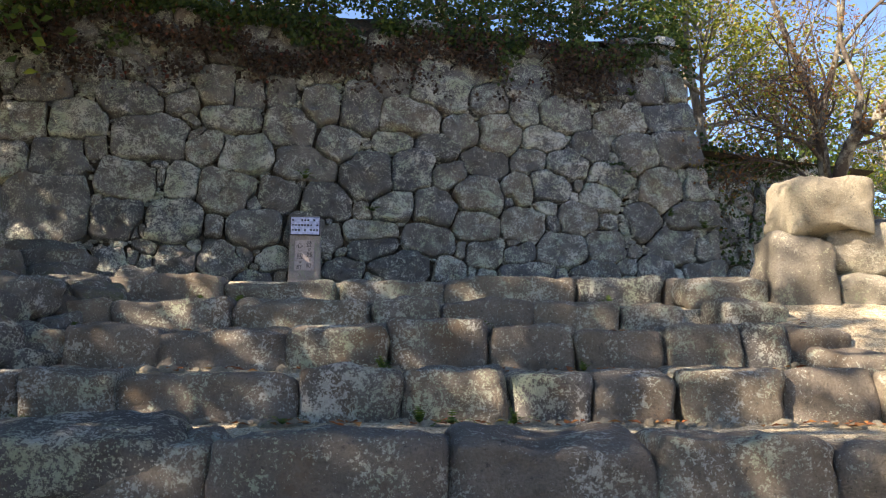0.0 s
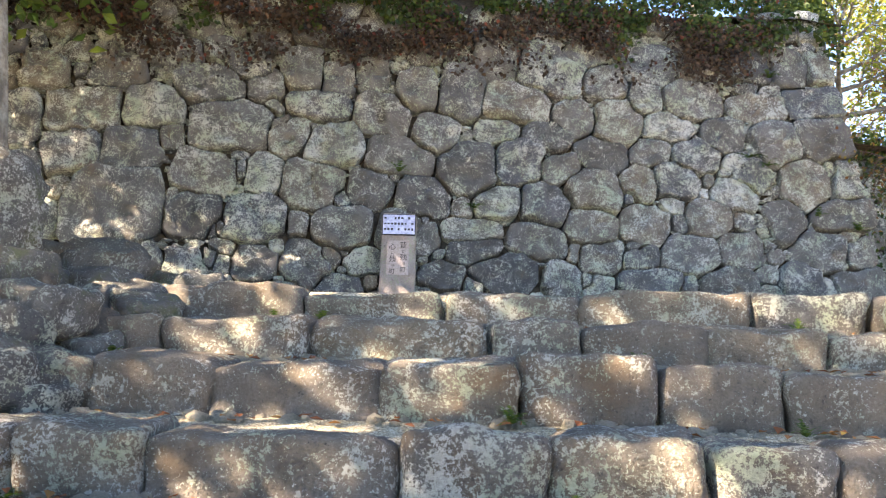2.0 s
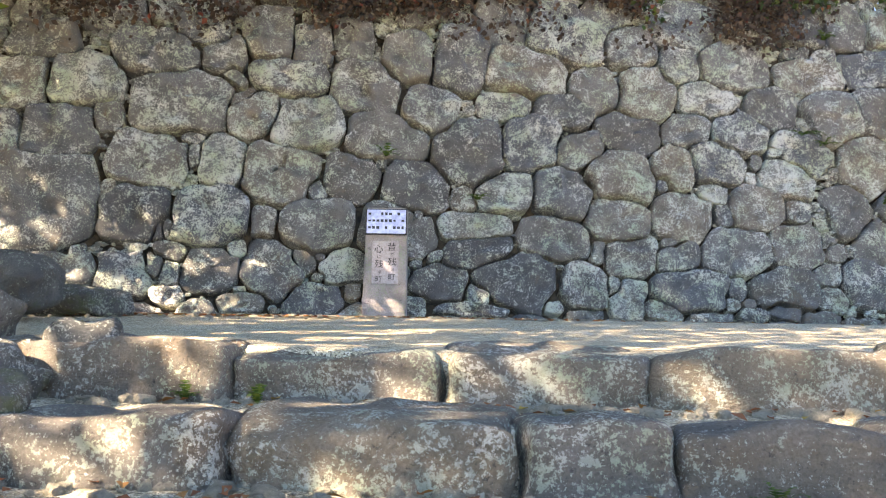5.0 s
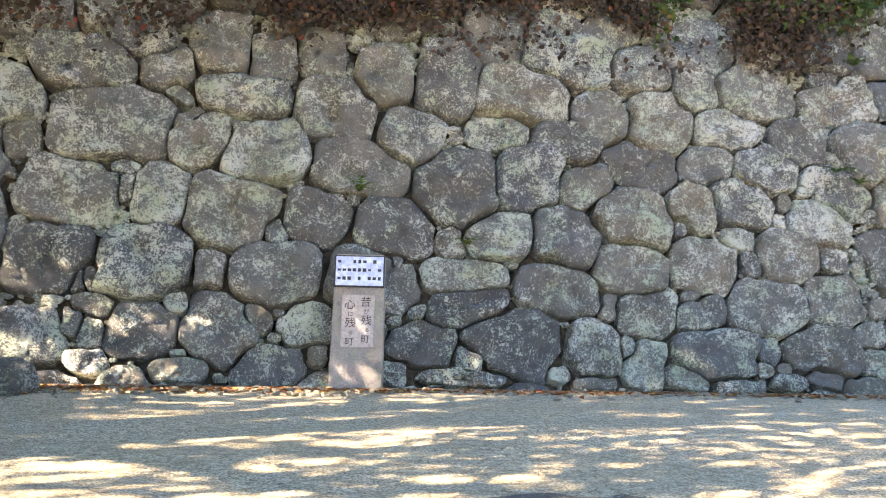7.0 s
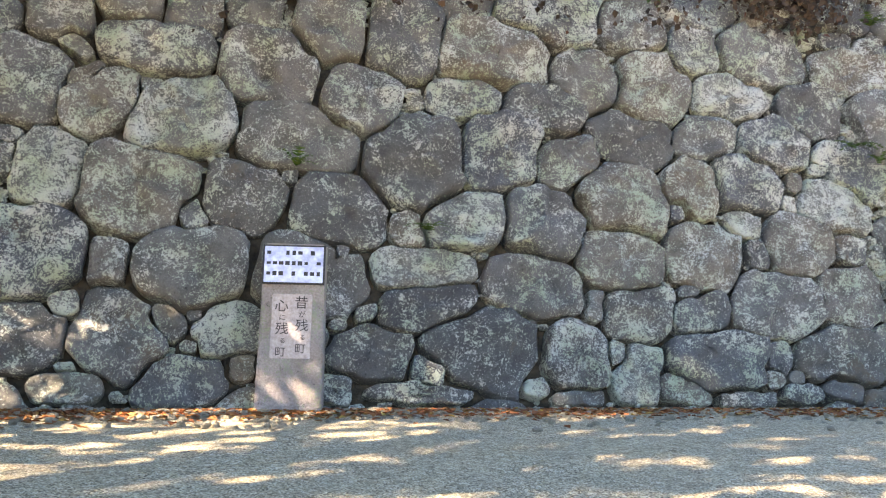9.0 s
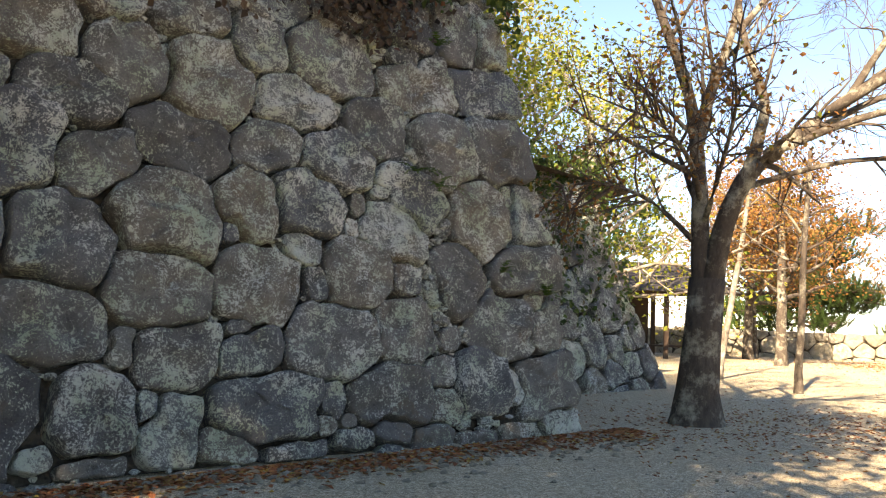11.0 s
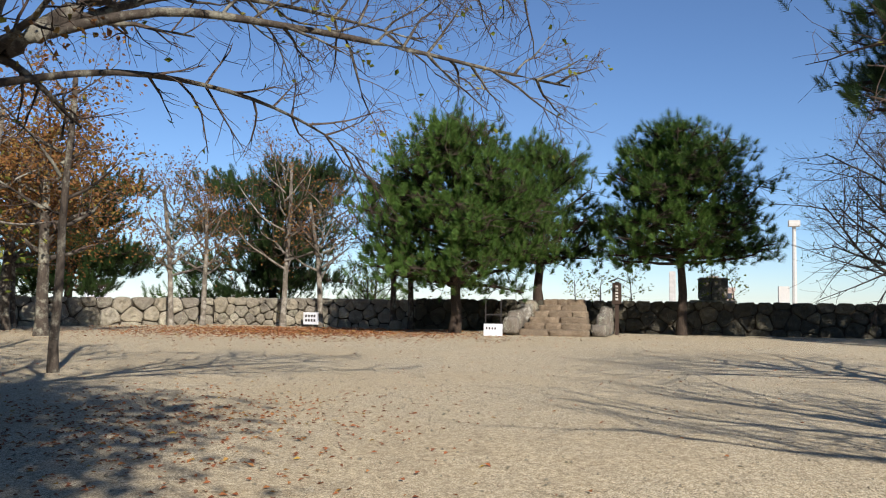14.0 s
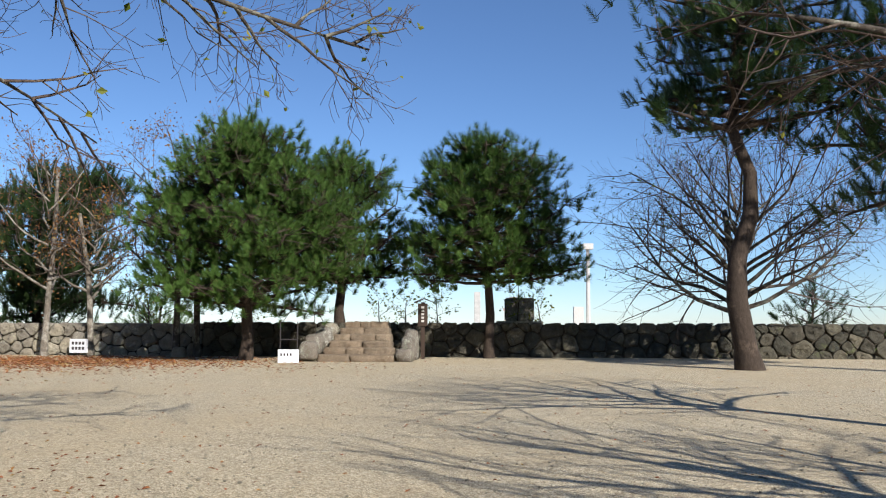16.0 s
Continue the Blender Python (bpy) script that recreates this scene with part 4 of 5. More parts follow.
for b, h, r, sd in TOP:
    round_tree("evergreen_tree", "leafy green tree growing on top of the castle wall", "tree", b, h, r, 1.6, .2, sd, M_PALEBARK, M_GREEN, 15, .15, .42, 14, 2, 5, "trees on the wall top")
BEHIND = [((8.0, 25.5, 4.1), 6.5, 3.4, 81, M_YELLOW), ((11.5, 28.6, 2.5), 7.5, 3.8, 82, M_YELLOW), ((14.0, 31.5, 0), 9.5, 4.2, 83, M_GREEN), ((9.0, 31.0, 3.0), 10, 4.4, 84, M_YELLOW), ((17.5, 38.5, 0), 9.0, 4.0, 85, M_GREEN), ((15.6, 28.8, 0), 9.5, 4.0, 86, M_YELLOW), ((18.2, 32.6, 0), 11.0, 4.2, 87, M_YELLOW)]
for b, h, r, sd, lf in BEHIND:
    round_tree("evergreen_tree", "sunlit green and yellow leafy tree behind the rubble wall", "tree", b, h, r, 1.6, .17, sd, M_PALEBARK, lf, 5, .15, .42, 15, 2, 5, "trees behind the rubble wall")
for k, y in enumerate((25.0, 15.6, 14.6, 13.2, 10.0, 9.0, 20.8)):
    round_tree("shrub", "thin yellow-green shrub growing on the bank", "shrub", (39.6 + .5 * (k % 3), y, .9), 1.7, .9, .25, .03, 91 + k, M_TWIG, M_YELLOW, 1.6, .13, .1, 7, 1, 5, "yellow-green shrubs beyond the wall")

# ---- earth bank and ivy on the wall top ----
def build_bank():
    v, f = [], []
    us = [-14 + .5 * i for i in range(41)]
    for j in range(9):
        for u in us:
            x = u / US
            z = 5.1 + .7 * smooth(-2, 5, u) + (.0, .35, .75, 1.0, 1.15, 1.25, 1.3, 1.35, 1.35)[j] * (1 - .75 * smooth(-.5, 3.5, u))
            back = (-.1, .12, .45, .9, 1.6, 2.8, 4.5, 7, 10)[j]
            v.append((x - .26 * back, WALL_A + WALL_B * x + WALL_C * 5.4 + back, z + .1 * noise.noise((u * 1.1, j * .8, 3))))
    w = len(us)
    for j in range(8):
        for i in range(w - 1):
            f.append((j * w + i, j * w + i + 1, (j + 1) * w + i + 1, (j + 1) * w + i))
    mesh_ob("wall_top_bank", v, f, M_JOINT, label="dark earth bank on top of the castle wall", category="bank", kind="structure")
    f2, v2 = [], []
    for j, (x, y, z) in enumerate([(4.2, 20.4, 4.1), (12.0, 23.6, 4.1), (12.0, 34, 3.2), (0, 30, 5.0)]):
        v2.append((x, y, z))
    mesh_ob("terrace", v2, [(0, 1, 2, 3)], M_JOINT, smooth=False, label="earth terrace behind the rubble wall", category="ground", kind="structure")


build_bank()


def creeper(name, label, rng, count, spot, size, material):
    """Leaves that lie on a wall or bank. spot() gives a place and the outward way."""
    v, f = [], []
    for _ in range(count):
        p, n = spot()
        a = (Vector((rng.gauss(0, 1), rng.gauss(0, 1), rng.gauss(-.4, 1))) + n * .3).normalized()
        w = a.cross(n + Vector((rng.gauss(0, .4), rng.gauss(0, .4), rng.gauss(0, .4)))).normalized()
        s, b = size * rng.uniform(.5, 1.4), len(v)
        v += [p, p + a * s * .45 + w * s * .4 + n * s * .15, p + a * s, p + a * s * .45 - w * s * .4 + n * s * .15]
        f.append((b, b + 1, b + 2, b + 3))
    mesh_ob(name, v, f, material, smooth=False, label=label, category="plants", kind="stuff")


M_DEAD = leaf_mat("withered_creeper", [(0.0, (0.035, 0.025, 0.018)), (0.6, (0.075, 0.05, 0.034)), (0.93, (0.13, 0.085, 0.055)), (1.0, (0.2, 0.05, 0.035))], 0.15, 0.9)
rng = random.Random(14)


def top_spot():
    while True:
        u = rng.uniform(-13.5, 5.8)
        v = rng.gauss(5.5 + .4 * smooth(-2, 5, u), .5)
        if v > 4.15 and noise.noise((u * 1.1, v * 1.5, 7)) > .12 - .55 * (v - 4.9):
            break
    if v > 5.6:
        p = on_wall(u, 5.5, .1) + Vector((0, (v - 5.5) * 1.0, (v - 5.5) * 1.25 + .12))
        return p, Vector((0, -.6, .8))
    return on_wall(u, v, rng.uniform(.12, .3)), NRM


creeper("ivy", "dark green ivy and creepers hanging over the wall top", rng, 21000, top_spot, .10, M_IVY)


def dry_spot():
    while True:
        u = rng.uniform(-13, 4.5)
        v = rng.gauss(4.95 - .3 * smooth(0, -4, u), .36)
        if noise.noise((u * .8, v * 1.4, 31)) + rng.gauss(0, .12) > .05:
            return on_wall(u, v, rng.uniform(.12, .32)), NRM


creeper("dry_creeper", "withered brown creeper stems and leaves on the stones", rng, 13000, dry_spot, .08, M_DEAD)


def wall2_spot():
    t, z = rng.random(), rng.uniform(1.2, 4.4)
    if rng.random() < .6:
        z = rng.gauss(4.1, .3)
    return Vector((4.8 + 6.6 * t, 20.05 + 2.3 * t, z)) + Vector((-.1, .3, 0)) * z * .95 + Vector((.05, -.16, 0)), Vector((.3, -.9, .3))


creeper("ivy", "ivy over the upper edge of the rubble wall", rng, 4200, wall2_spot, .11, M_IVY)


def ferns(places, label, size, material, blades, name="fern"):
    for k, (p, n) in enumerate(places):
        r2 = random.Random(300 + k)
        v, f = [], []
        for _ in range(blades):
            d = (n * .7 + Vector((r2.gauss(0, .7), r2.gauss(0, .5), r2.uniform(.1, .9)))).normalized()
            side = d.cross(Vector((0, 0, 1))).normalized()
            L = size * r2.uniform(.6, 1.2)
            pts = [Vector(p) + d * L * t + Vector((0, 0, -.55 * L * t * t)) for t in (0, .25, .5, .75, 1)]
            for a, b_, w in zip(pts, pts[1:], (.16, .2, .17, .1)):
                for s in (-1, 1):
                    for m in (0, .5):
                        o = a.lerp(b_, m)
                        i = len(v)
                        v += [o, o.lerp(b_, .6) + side * s * w * L * .8, a.lerp(b_, min(1, m + .45))]
                        f.append((i, i + 1, i + 2))
        tagged(mesh_ob(name, v, f, material, smooth=False), label, "plant", "small plants in the joints")


ferns([(on_wall(3.62, 2.75, .2), NRM), (on_wall(3.95, 2.62, .2), NRM), (on_wall(4.75, 1.72, .2), NRM), (on_wall(5.5, 1.5, .2), NRM), (on_wall(-2.45, 2.1, .15), NRM), (on_wall(-1.2, 1.55, .15), NRM), (on_wall(4.2, 4.4, .2), NRM)],
      "green fern growing in a joint of the wall", .34, M_GREEN, 9)
ferns([(Vector((x, y, ground_z(x, y) + .02)), Vector((0, -.4, .8))) for x, y in ((-.95, 5.95), (.1, 6.02), (.5, 6.0), (1.1, 6.9), (-.1, 6.05), (-2.6, 5.95), (-3.0, 7.7), (-1.9, 8.9), (-2.3, 8.95), (-3.3, 7.0), (.4, 8.0), (1.7, 8.95), (-.4, 7.0), (-3.6, 6.2), (-4.0, 7.3))],
      "low green weed at the foot of a step", .2, M_GREEN, 10, "weed")

# ---- things by the stairs ----
gate = tagged(new("gate_stones"), "sunlit upright boulders stacked as the gate pier beside the stairs", "stone pier")
PIER = [(3.45, 8.7, -.36, .62, .7, .98, .04), (3.70, 8.72, .39, .86, .8, .56, -.05), (4.12, 8.8, -.62, .86, .8, .76, .1), (4.1, 8.85, -.02, .76, .8, .48, -.08), (4.72, 8.8, .12, .62, .8, .5, .12),
        (4.95, 8.8, -.5, .8, .8, .8, 0), (5.7, 8.85, -.3, .85, .8, .9, .1), (6.5, 8.85, -.4, .8, .8, .8, -.1)]
for k, (x, y, z, w, d, h, turn) in enumerate(PIER):
    mesh_ob("boulder", *stone_block(x, y, z, w, d, h, 400 + k, .085, 6.5, 16, turn, .06 * (k % 3 - 1)), M_PALE, gate)
LEFT = [(-4.6, 8.75, .25, 1.0, .7, 1.15), (-3.45, 7.7, -.55, .6, .6, .45), (-3.55, 6.9, -.95, .75, .8, .5), (-3.35, 6.0, -1.3, .8, .8, .5),
        (-3.2, 5.2, -1.6, .8, .7, .5), (-4.0, 9.5, -.12, 1.0, .8, .35), (-5.2, 10.6, 0.0, 1.6, .9, .4), (-5.6, 12.2, .2, 1.7, .9, .6), (-5.3, 13.4, .1, 1.3, .6, .35), (-5.0, 6.6, -.7, .7, .7, .6), (-5.6, 7.8, -.2, 1.0, .9, .8)]
for k, (x, y, z, w, d, h) in enumerate(LEFT):
    tagged(mesh_ob("boulder", *stone_block(x, y, z, w * .9, d * .9, h * .85, 450 + k, .11, 4.5, 14, .3 * (k % 5 - 2)), M_BANKSTONE), "lichen-spotted grey boulder bedded in the bank beside the stairs", "boulder", "boulders beside the stairs")
rub = random.Random(88)
for k in range(46):                                 # rubble that edges the flight
    y = 4.9 + 4.7 * (k + rub.random()) / 46
    x = -3.05 - rub.random() ** 1.4 * 1.9
    w = rub.uniform(.24, .58)
    tagged(mesh_ob("boulder", *stone_block(x, y, ground_z(x, y) + w * .12, w * 1.15, w, w * .75, 800 + k, .11, 4.0, 9, rub.uniform(-.6, .6), rub.uniform(-.3, .3)), M_BANKSTONE),
           "small mossy rubble stone bedded in the bank beside the stairs", "boulder", "rubble beside the stairs")
slab_stone = tagged(mesh_ob("flat_stone", *stone_block(-2.05, 5.15, -1.58, 1.5, .8, .34, 480, .07, 6, 14, .12, .12), M_BANKSTONE), "broad flat purple-grey stone lying on the lowest step", "boulder")
RIGHT = [(2.75, 8.8, -.42, .8, .7, .3), (2.75, 8.2, -.68, .6, .6, .3), (2.95, 7.5, -.95, .6, .6, .32), (3.2, 6.9, -1.15, .7, .6, .3)]
for k, (x, y, z, w, d, h) in enumerate(RIGHT):
    tagged(mesh_ob("boulder", *stone_block(x, y, z, w, d, h, 490 + k, .06, 8, 9, .2 * k, .15), M_STEP), "worn brown boulder at the edge of the stairs", "boulder", "boulders at the edge of the stairs")


# ---- the inscribed marker stone ----
def sign_text(txt, size, m, material, parent, name="letter"):
    cu = bpy.data.curves.new(name, "FONT")
    cu.body, cu.size, cu.extrude, cu.align_x, cu.align_y = txt, size, .0015, "CENTER", "CENTER"
    tmp = bpy.data.objects.new(name, cu)
    me = bpy.data.meshes.new_from_object(tmp)
    bpy.data.objects.remove(tmp)
    me.materials.append(material)
    ob = new(name, me)
    ob.parent = parent
    ob.matrix_basis = m
    return ob


def marker_mat():
    m = stone_mat("pink_grey_granite", [(0.44, 0.38, 0.35), (0.48, 0.42, 0.39)], .75, (.45, .46, .36), (.26, .17, .12), .15, .05)
    return m


M_MARK = marker_mat()
M_INK = mat("dark_paint", (.035, .03, .03), .6)
M_PLATE = mat("pale_metal_plate", (.50, .50, .60), .35, .3)
colour(M_PLATE, ramp(M_PLATE, tex(M_PLATE, coords(M_PLATE, True), 16, 5), [(.35, (.34, .34, .45)), (.65, (.60, .60, .70))]))
mk = tagged(new("marker_stone"), "squared pinkish-grey granite marker stone with a metal plate and carved writing", "stone marker")
mk.matrix_basis = pose(-2.2, 14.98, 0.02, 0, 0, 4) @ Matrix.Diagonal((1, 1, .965, 1))
bm = box_bm(-.27, .27, 0, .32, -.15, 1.40, .015)
for v in bm.verts:
    k = 1 - .075 * max(0, v.co.z) / 1.4
    v.co.x *= k
    v.co.y += .11 * v.co.z
part("pillar", bm, M_MARK, mk)
lean_m = pose(0, 0, 0, math.degrees(-math.atan(.11)))
bm = box_bm(-.2, .2, -.004, .01, .42, .97, .004)
for v in bm.verts:
    if abs(v.co.x) > .15 and (v.co.z < .5 or v.co.z > .9):
        v.co.x *= .82
panel = part("smooth_panel", bm, mat("polished_pink_granite", (.42, .355, .335), .7), mk, "smoothed pinkish inscription panel")
panel.matrix_basis = lean_m
colour(panel.data.materials[0], ramp(panel.data.materials[0], tex(panel.data.materials[0], coords(panel.data.materials[0], True), 40, 5), [(.3, (.30, .25, .24)), (.7, (.50, .44, .42))]))
frame_ob = part("sign_frame", box_bm(-.255, .255, -.03, 0, 1.05, 1.39, .004), M_INK, mk, "dark frame of the plate")
frame_ob.matrix_basis = lean_m
plate = part("sign_plate", box_bm(-.24, .24, -.036, -.028, 1.065, 1.375, .002), M_PLATE, mk, "pale metal information plate")
plate.matrix_basis = lean_m
for col, (txt, x) in enumerate((("昔が残る町", .085), ("心に残る町", -.075))):
    for i, ch in enumerate(txt):
        sign_text(ch, (.115, .06, .11, .05, .09)[i], pose(x + (-.01, 0, .0, .01, -.005)[i], -.007, .89 - .03 * col - .097 * i, 90), M_INK, panel)
r3 = random.Random(3)
for row in range(3):
    for c in range(9):
        if r3.random() < (.5, .95, .95)[row]:
            bar = part("writing", box_bm(-.019, .019, -.0395, -.0365, -.02, .02), M_INK, plate)
            bar.matrix_basis = pose(-.205 + .051 * c, 0, 1.32 - .09 * row)
            bar.scale = (r3.uniform(.7, 1), 1, r3.uniform(.5, 1))


# ---- things on the square ----
def lime(name, col, rough=.8):
    m = mat(name, col, rough)
    colour(m, ramp(m, tex(m, coords(m, True), 5, 6, .7), [(.3, tuple(.7 * k for k in col)), (.7, col)]))
    return m


M_WOODD = lime("dark_brown_wood", (.055, .035, .025))
M_WHITE = lime("white_board", (.75, .76, .80), .5)
M_PINK = lime("pink_render", (.55, .42, .36))
M_GLASS = lime("dark_window", (.05, .06, .08), .2)
M_CONC = lime("pale_concrete", (.6, .58, .55))
M_TILE = lime("grey_roof_tile", (.06, .055, .055))


def far_stairs():
    st = tagged(new("platform_stairs"), "short flight of worn brown stone steps up to the bank", "stairs")
    rg = random.Random(6)
    for k in range(6):
        y0, wide = 14.25 + .1 * k, 2.55 - .2 * k
        cuts = [0] + sorted(min(.8, max(.2, c + rg.uniform(-.1, .1))) for c in ((.36, .68) if k % 2 else (.52,))) + [1]
        for j, (a, b) in enumerate(zip(cuts, cuts[1:])):
            mesh_ob("step_stone", *stone_block(33.35 + .5 * k, y0 + wide * (a + b) / 2, .09 + .215 * k, .8, wide * (b - a) + .02, .28, 600 + 10 * k + j, .05, 9, 8), M_BROWNSTEP, st)
    for k, (x, y, z, s) in enumerate(((33.2, 17.1, .35, .65), (34.2, 17.1, .5, .8), (35.4, 17.0, .6, 1.1), (36.4, 16.9, .6, 1.3), (33.4, 13.95, .2, .5), (34.6, 13.9, .4, .8), (35.8, 13.9, .5, 1.1))):
        mesh_ob("side_stone", *stone_block(x, y, z, .9, .6, s, 700 + k, .08, 4, 6), M_STEP, st)


far_stairs()
bank = mesh_ob("raised_bank", *slab([(0, -.2), (50, -.2), (50, 1.18), (0, 1.18)], lambda u, v, d: Vector((38.3 - d, -15 + u, v)), 0, 5.5), M_JOINT, smooth=False, label="grassy earth bank behind the boundary wall", category="bank", kind="structure")

np_ = tagged(new("notice_post"), "dark wooden notice post with a little roof and lettered board", "notice post")
np_.matrix_basis = pose(35.4, 13.5, 0, 0, 0, -90)
part("post", box_bm(-.07, .07, -.05, .05, -.2, 2.0, .008), M_WOODD, np_)
brd = part("board", box_bm(-.17, .17, -.09, -.05, 1.15, 1.95, .006), M_WOODD, np_)
for i in range(5):
    part("writing", box_bm(-.05, .05, -.097, -.091, 1.3 + .12 * i, 1.37 + .12 * i), M_CONC, brd)
for s in (-1, 1):
    bm = box_bm(0, .34, -.16, .14, 0, .035, .004)
    ob = part("roof_board", bm, M_WOODD, np_)
    ob.matrix_basis = pose(0, 0, 2.13, 0, 22, 0) if s > 0 else pose(0, 0, 2.13, 0, 158, 0)
es = tagged(new("easel_board"), "white board leaning at the foot of a thin dark metal easel", "sign board")
es.matrix_basis = pose(32.2, 17.55, 0, 0, 0, -82)
part("board", box_bm(-.33, .33, -.14, -.11, .0, .42, .006), M_WHITE, es)
for i in range(4):
    part("writing", box_bm(-.25 + .1 * i, -.2 + .1 * i, -.145, -.141, .22, .3), M_INK, es)
for s in (-1, 1):
    part("leg", box_bm(s * .27 - .015, s * .27 + .015, -.04, -.01, 0, 1.3), M_INK, es)
part("crossbar", box_bm(-.27, .27, -.04, -.015, .72, .75), M_INK, es)
ws = tagged(new("wall_sign"), "small white sign with dark lettering at the boundary wall", "sign")
ws.matrix_basis = pose(36.75, 26.55, 0, 0, 0, -90)
part("board", box_bm(-.35, .35, -.02, .02, .1, .62, .005), M_WHITE, ws)
part("stake", box_bm(-.03, .03, .021, .05, -.2, .55), M_WOODD, ws)
for r in range(2):
    for c in range(4):
        part("writing", box_bm(-.26 + .13 * c, -.17 + .13 * c, -.027, -.021, .22 + .19 * r, .33 + .19 * r), M_INK, ws)
tagged(mesh_ob("boulder", *stone_block(35.6, 22.3, .15, .5, .5, .45, 720, .08, 3.5, 7), M_PALE), "small white boulder by the tree trunks", "boulder")


def stake(x, y, h, mt, label, r=.035):
    bm = bmesh.new()
    bmesh.ops.create_cone(bm, cap_ends=True, segments=10, radius1=r, radius2=r * .9, depth=h + .2, matrix=Matrix.Translation((x, y, h / 2 - .1)))
    t = part("post", bm, mt, None)
    t.name = "stake"
    tagged(t, label, "post")


stake(15.5, 24.8, 1.9, M_CONC, "pale round stake supporting a young tree", .06)

# the open hut behind the rubble wall
hut = tagged(new("rest_hut"), "open dark timber rest hut with a tiled hip roof", "hut")
hut.matrix_basis = pose(23.0, 35.6, 0, 0, 0, -35)
for x in (-2.4, -.8, .8, 2.4):
    for y in (-1.8, 1.8):
        part("post", box_bm(x - .09, x + .09, y - .09, y + .09, -.1, 2.5, .01), M_WOODD, hut)
part("back_wall", box_bm(-2.4, 0.6, 1.7, 1.8, 0, 2.4), M_WOODD, hut)
part("bench", box_bm(-2.2, 2.2, .8, 1.3, .38, .45, .01), M_WOODD, hut)
part("beam", box_bm(-2.6, 2.6, -1.95, -1.75, 2.35, 2.55, .01), M_WOODD, hut)
part("notice", box_bm(-1.9, -1.4, -1.9, -1.87, 1.3, 1.8), M_WHITE, hut)
bm = box_bm(-3.3, 3.3, -2.7, 2.7, 2.5, 3.7)
for v in bm.verts:
    if v.co.z > 3:
        v.co.x, v.co.y = v.co.x * .45, v.co.y * .05
part("roof", bm, M_TILE, hut)


# ---- distance ----
def tower_block(x, y, w, d, z0, h, floors, cols, mt, label, turn):
    b = tagged(new("apartment_building"), label, "building")
    b.matrix_basis = pose(x, y, z0, 0, 0, turn)
    part("wall", box_bm(-w / 2, w / 2, -d / 2, d / 2, 0, h), mt, b)
    part("roof", box_bm(-w / 2 - .3, w / 2 + .3, -d / 2 - .3, d / 2 + .3, h, h + .8), mt, b)
    part("stair_head", box_bm(-w * .35, -w * .05, -d * .3, d * .3, h + .8, h + 4), mt, b)
    for f in range(floors):
        for c in range(cols):
            part("window", box_bm(-w / 2 + (c + .2) * w / cols, -w / 2 + (c + .8) * w / cols, -d / 2 - .15, -d / 2 + .1, h * (f + .25) / floors, h * (f + .75) / floors), M_GLASS, b)


tower_block(263, 1.5, 8, 6, -18, 22.5, 7, 4, M_PINK, "pink apartment block with a stepped roof far beyond the square", -95)
tower_block(150, 120, 13, 9, -17, 16.5, 5, 5, M_WHITE, "white house block beyond the trees", -50)
mast = tagged(new("mast"), "tall white lattice-topped mast far off", "mast")
mast.location = (160, -6.9, -16)
bm = bmesh.new()
bmesh.ops.create_cone(bm, cap_ends=True, segments=8, radius1=.5, radius2=.3, depth=31, matrix=Matrix.Translation((0, 0, 15.5)))
part("pole", bm, M_CONC, mast)
part("head", box_bm(-.9, .9, -.9, .9, 30.2, 31.2), M_CONC, mast)
part("cabinet", box_bm(-.8, .8, .9, 2.6, 0, 20), M_CONC, mast)
pl = tagged(new("concrete_pillar"), "pale concrete pillar beyond the wall", "pillar")
pl.location = (60, 11.8, -14)
part("shaft", box_bm(-.2, .2, -.2, .2, 0, 17.2, .02), M_CONC, pl)
mon = tagged(new("stone_monument"), "brown stone monument block on the bank behind the pine", "monument")
mon.location = (40.5, 9.9, 1.1)
part("slab", box_bm(-.3, .3, -.6, .6, .25, 1.2, .05), M_PALE, mon)
part("plinth", box_bm(-.5, .5, -.95, .95, 0, .25, .03), M_PALE, mon)

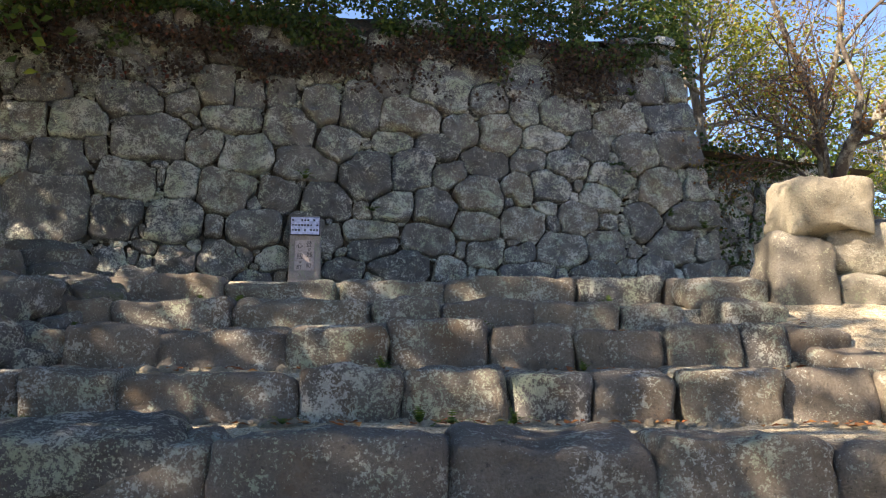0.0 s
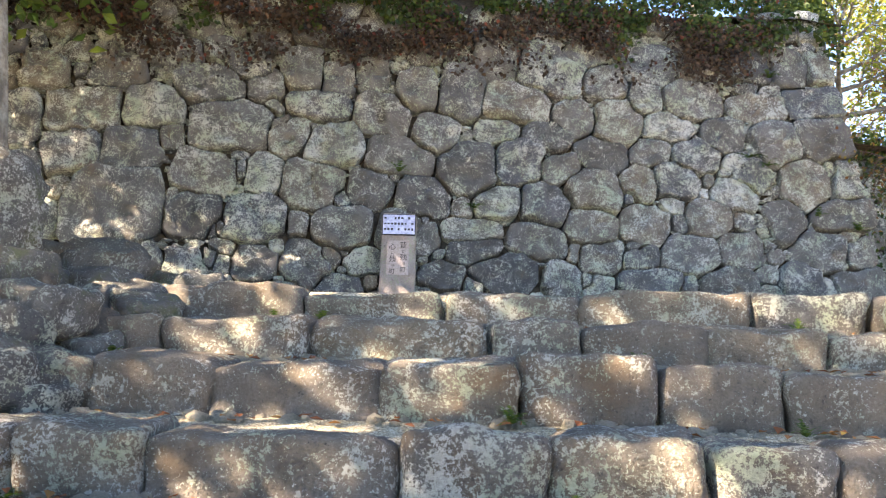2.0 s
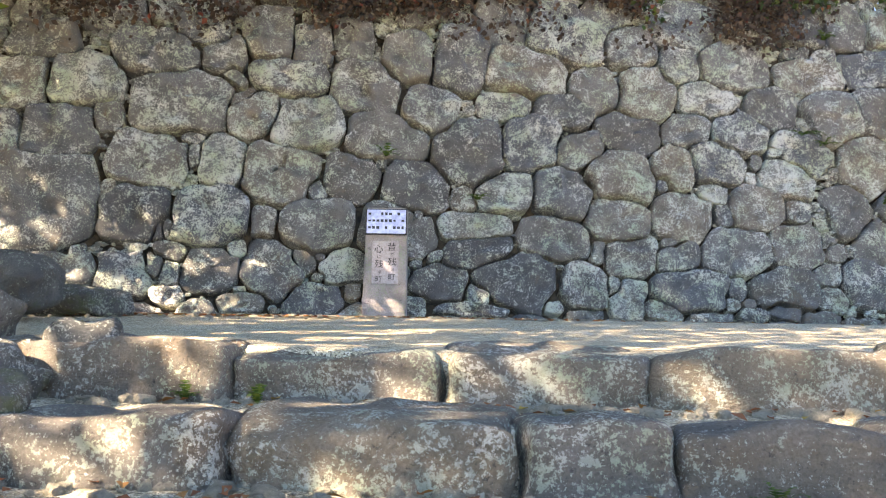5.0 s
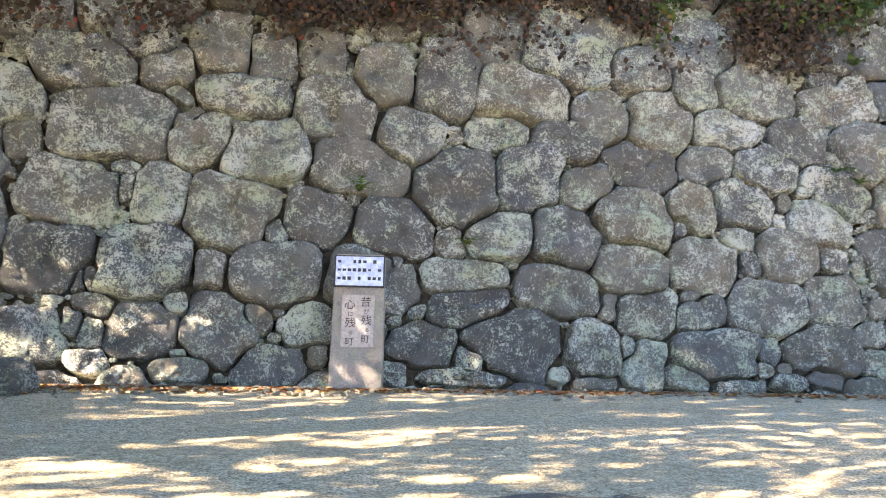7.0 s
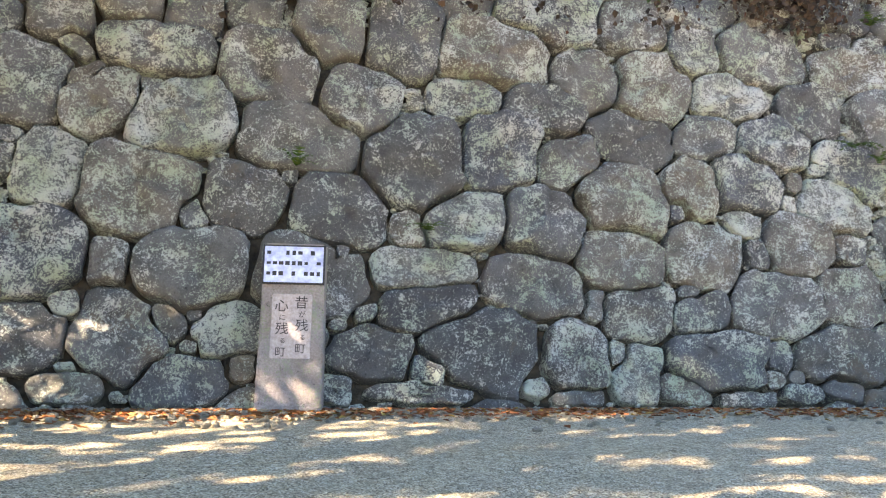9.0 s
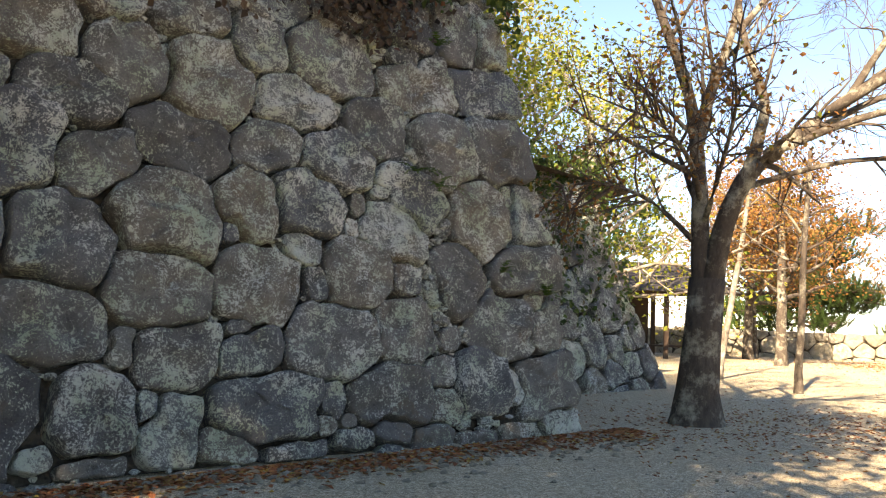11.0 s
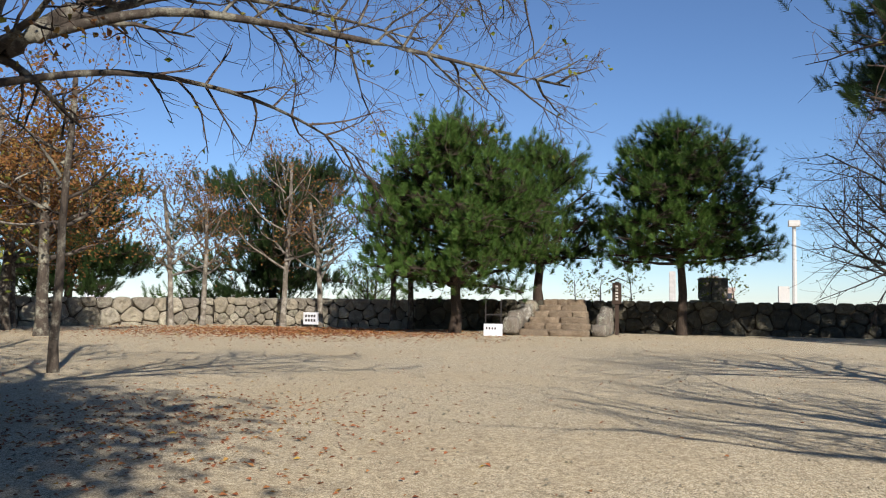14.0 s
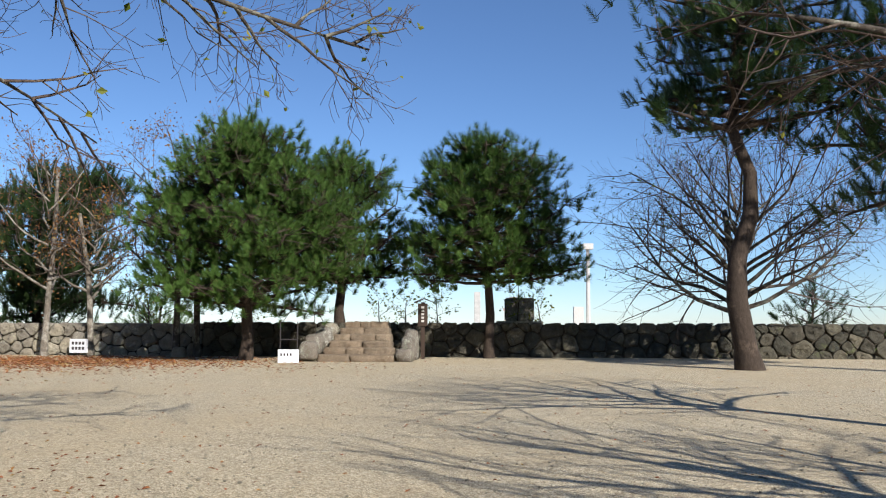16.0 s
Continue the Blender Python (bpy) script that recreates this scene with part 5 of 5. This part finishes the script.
# ---- fallen leaves and pebbles ----
def litter():
    rg = random.Random(21)
    v, f = [], []

    def leaf(x, y, z, s):
        a = rg.uniform(0, 6.283)
        d, w = Vector((math.cos(a), math.sin(a), rg.uniform(-.2, .35))), Vector((-math.sin(a), math.cos(a), rg.uniform(-.3, .3)))
        p, b = Vector((x, y, z + .012)), len(v)
        v.extend([p - d * s * .5, p + w * s * .3 + Vector((0, 0, .012)), p + d * s * .5, p - w * s * .3 + Vector((0, 0, .01))])
        f.append((b, b + 1, b + 2, b + 3))

    for _ in range(5200):                       # drift along the wall foot
        x = rg.uniform(-5.5, 6.5)
        y = WALL_A + WALL_B * x - abs(rg.gauss(0, .32)) - .12
        leaf(x, y, ground_z(x, y), rg.uniform(.05, .10))
    for _ in range(1900):                       # under the cherry
        x, y = rg.gauss(9.0, 2.0), rg.gauss(16.6, 1.5)
        if y < WALL_A + WALL_B * min(x, 5.8) or x > 6:
            leaf(x, y, ground_z(x, y), rg.uniform(.035, .075))
    for _ in range(3600):                       # over the square, thicker towards the far trees
        x = 5 + 31 * rg.random() ** .8
        y = rg.uniform(-3, 34)
        if rg.random() < .35 + .65 * smooth(14, 26, y):
            leaf(x, y, ground_z(x, y), rg.uniform(.035, .075))
    for _ in range(9000):
        x, y = rg.gauss(32, 2.8), rg.gauss(25, 3.6)
        if x < 36.6:
            leaf(x, y, ground_z(x, y), rg.uniform(.07, .13))
    for _ in range(420):                        # on the treads
        k = rg.randrange(5)
        x, y = rg.uniform(-3, 3.2), STEPS[k][0] - rg.uniform(.02, .35)
        leaf(x, y, ground_z(x, y) + .01, rg.uniform(.05, .1))
    mesh_ob("fallen_leaves", v, f, M_LITTER, smooth=False, label="scattered red and brown fallen leaves", category="leaves", kind="stuff")
    pv, pf = [], []
    for _ in range(1500):
        x = rg.uniform(-5.5, 6)
        y = WALL_A + WALL_B * x - abs(rg.gauss(0, .5)) - .1
        chip(rg, (x, y, ground_z(x, y) + .005), rg.uniform(.012, .045), pv, pf)
    for _ in range(900):
        k = rg.randrange(5)
        x, y = rg.uniform(-3.2, 3.2), STEPS[k][0] - rg.uniform(0, .3)
        chip(rg, (x, y, ground_z(x, y) + .005), rg.uniform(.012, .06), pv, pf)
    for _ in range(2600):
        x, y = rg.uniform(4, 20), rg.uniform(4, 20)
        if y < WALL_A + .262 * min(x, 5.8) - .2:
            chip(rg, (x, y, ground_z(x, y) + .003), rg.uniform(.006, .02), pv, pf)
    mesh_ob("pebbles", pv, pf, M_PALE, smooth=False, label="loose pebbles on the gravel", category="pebbles", kind="stuff")


litter()
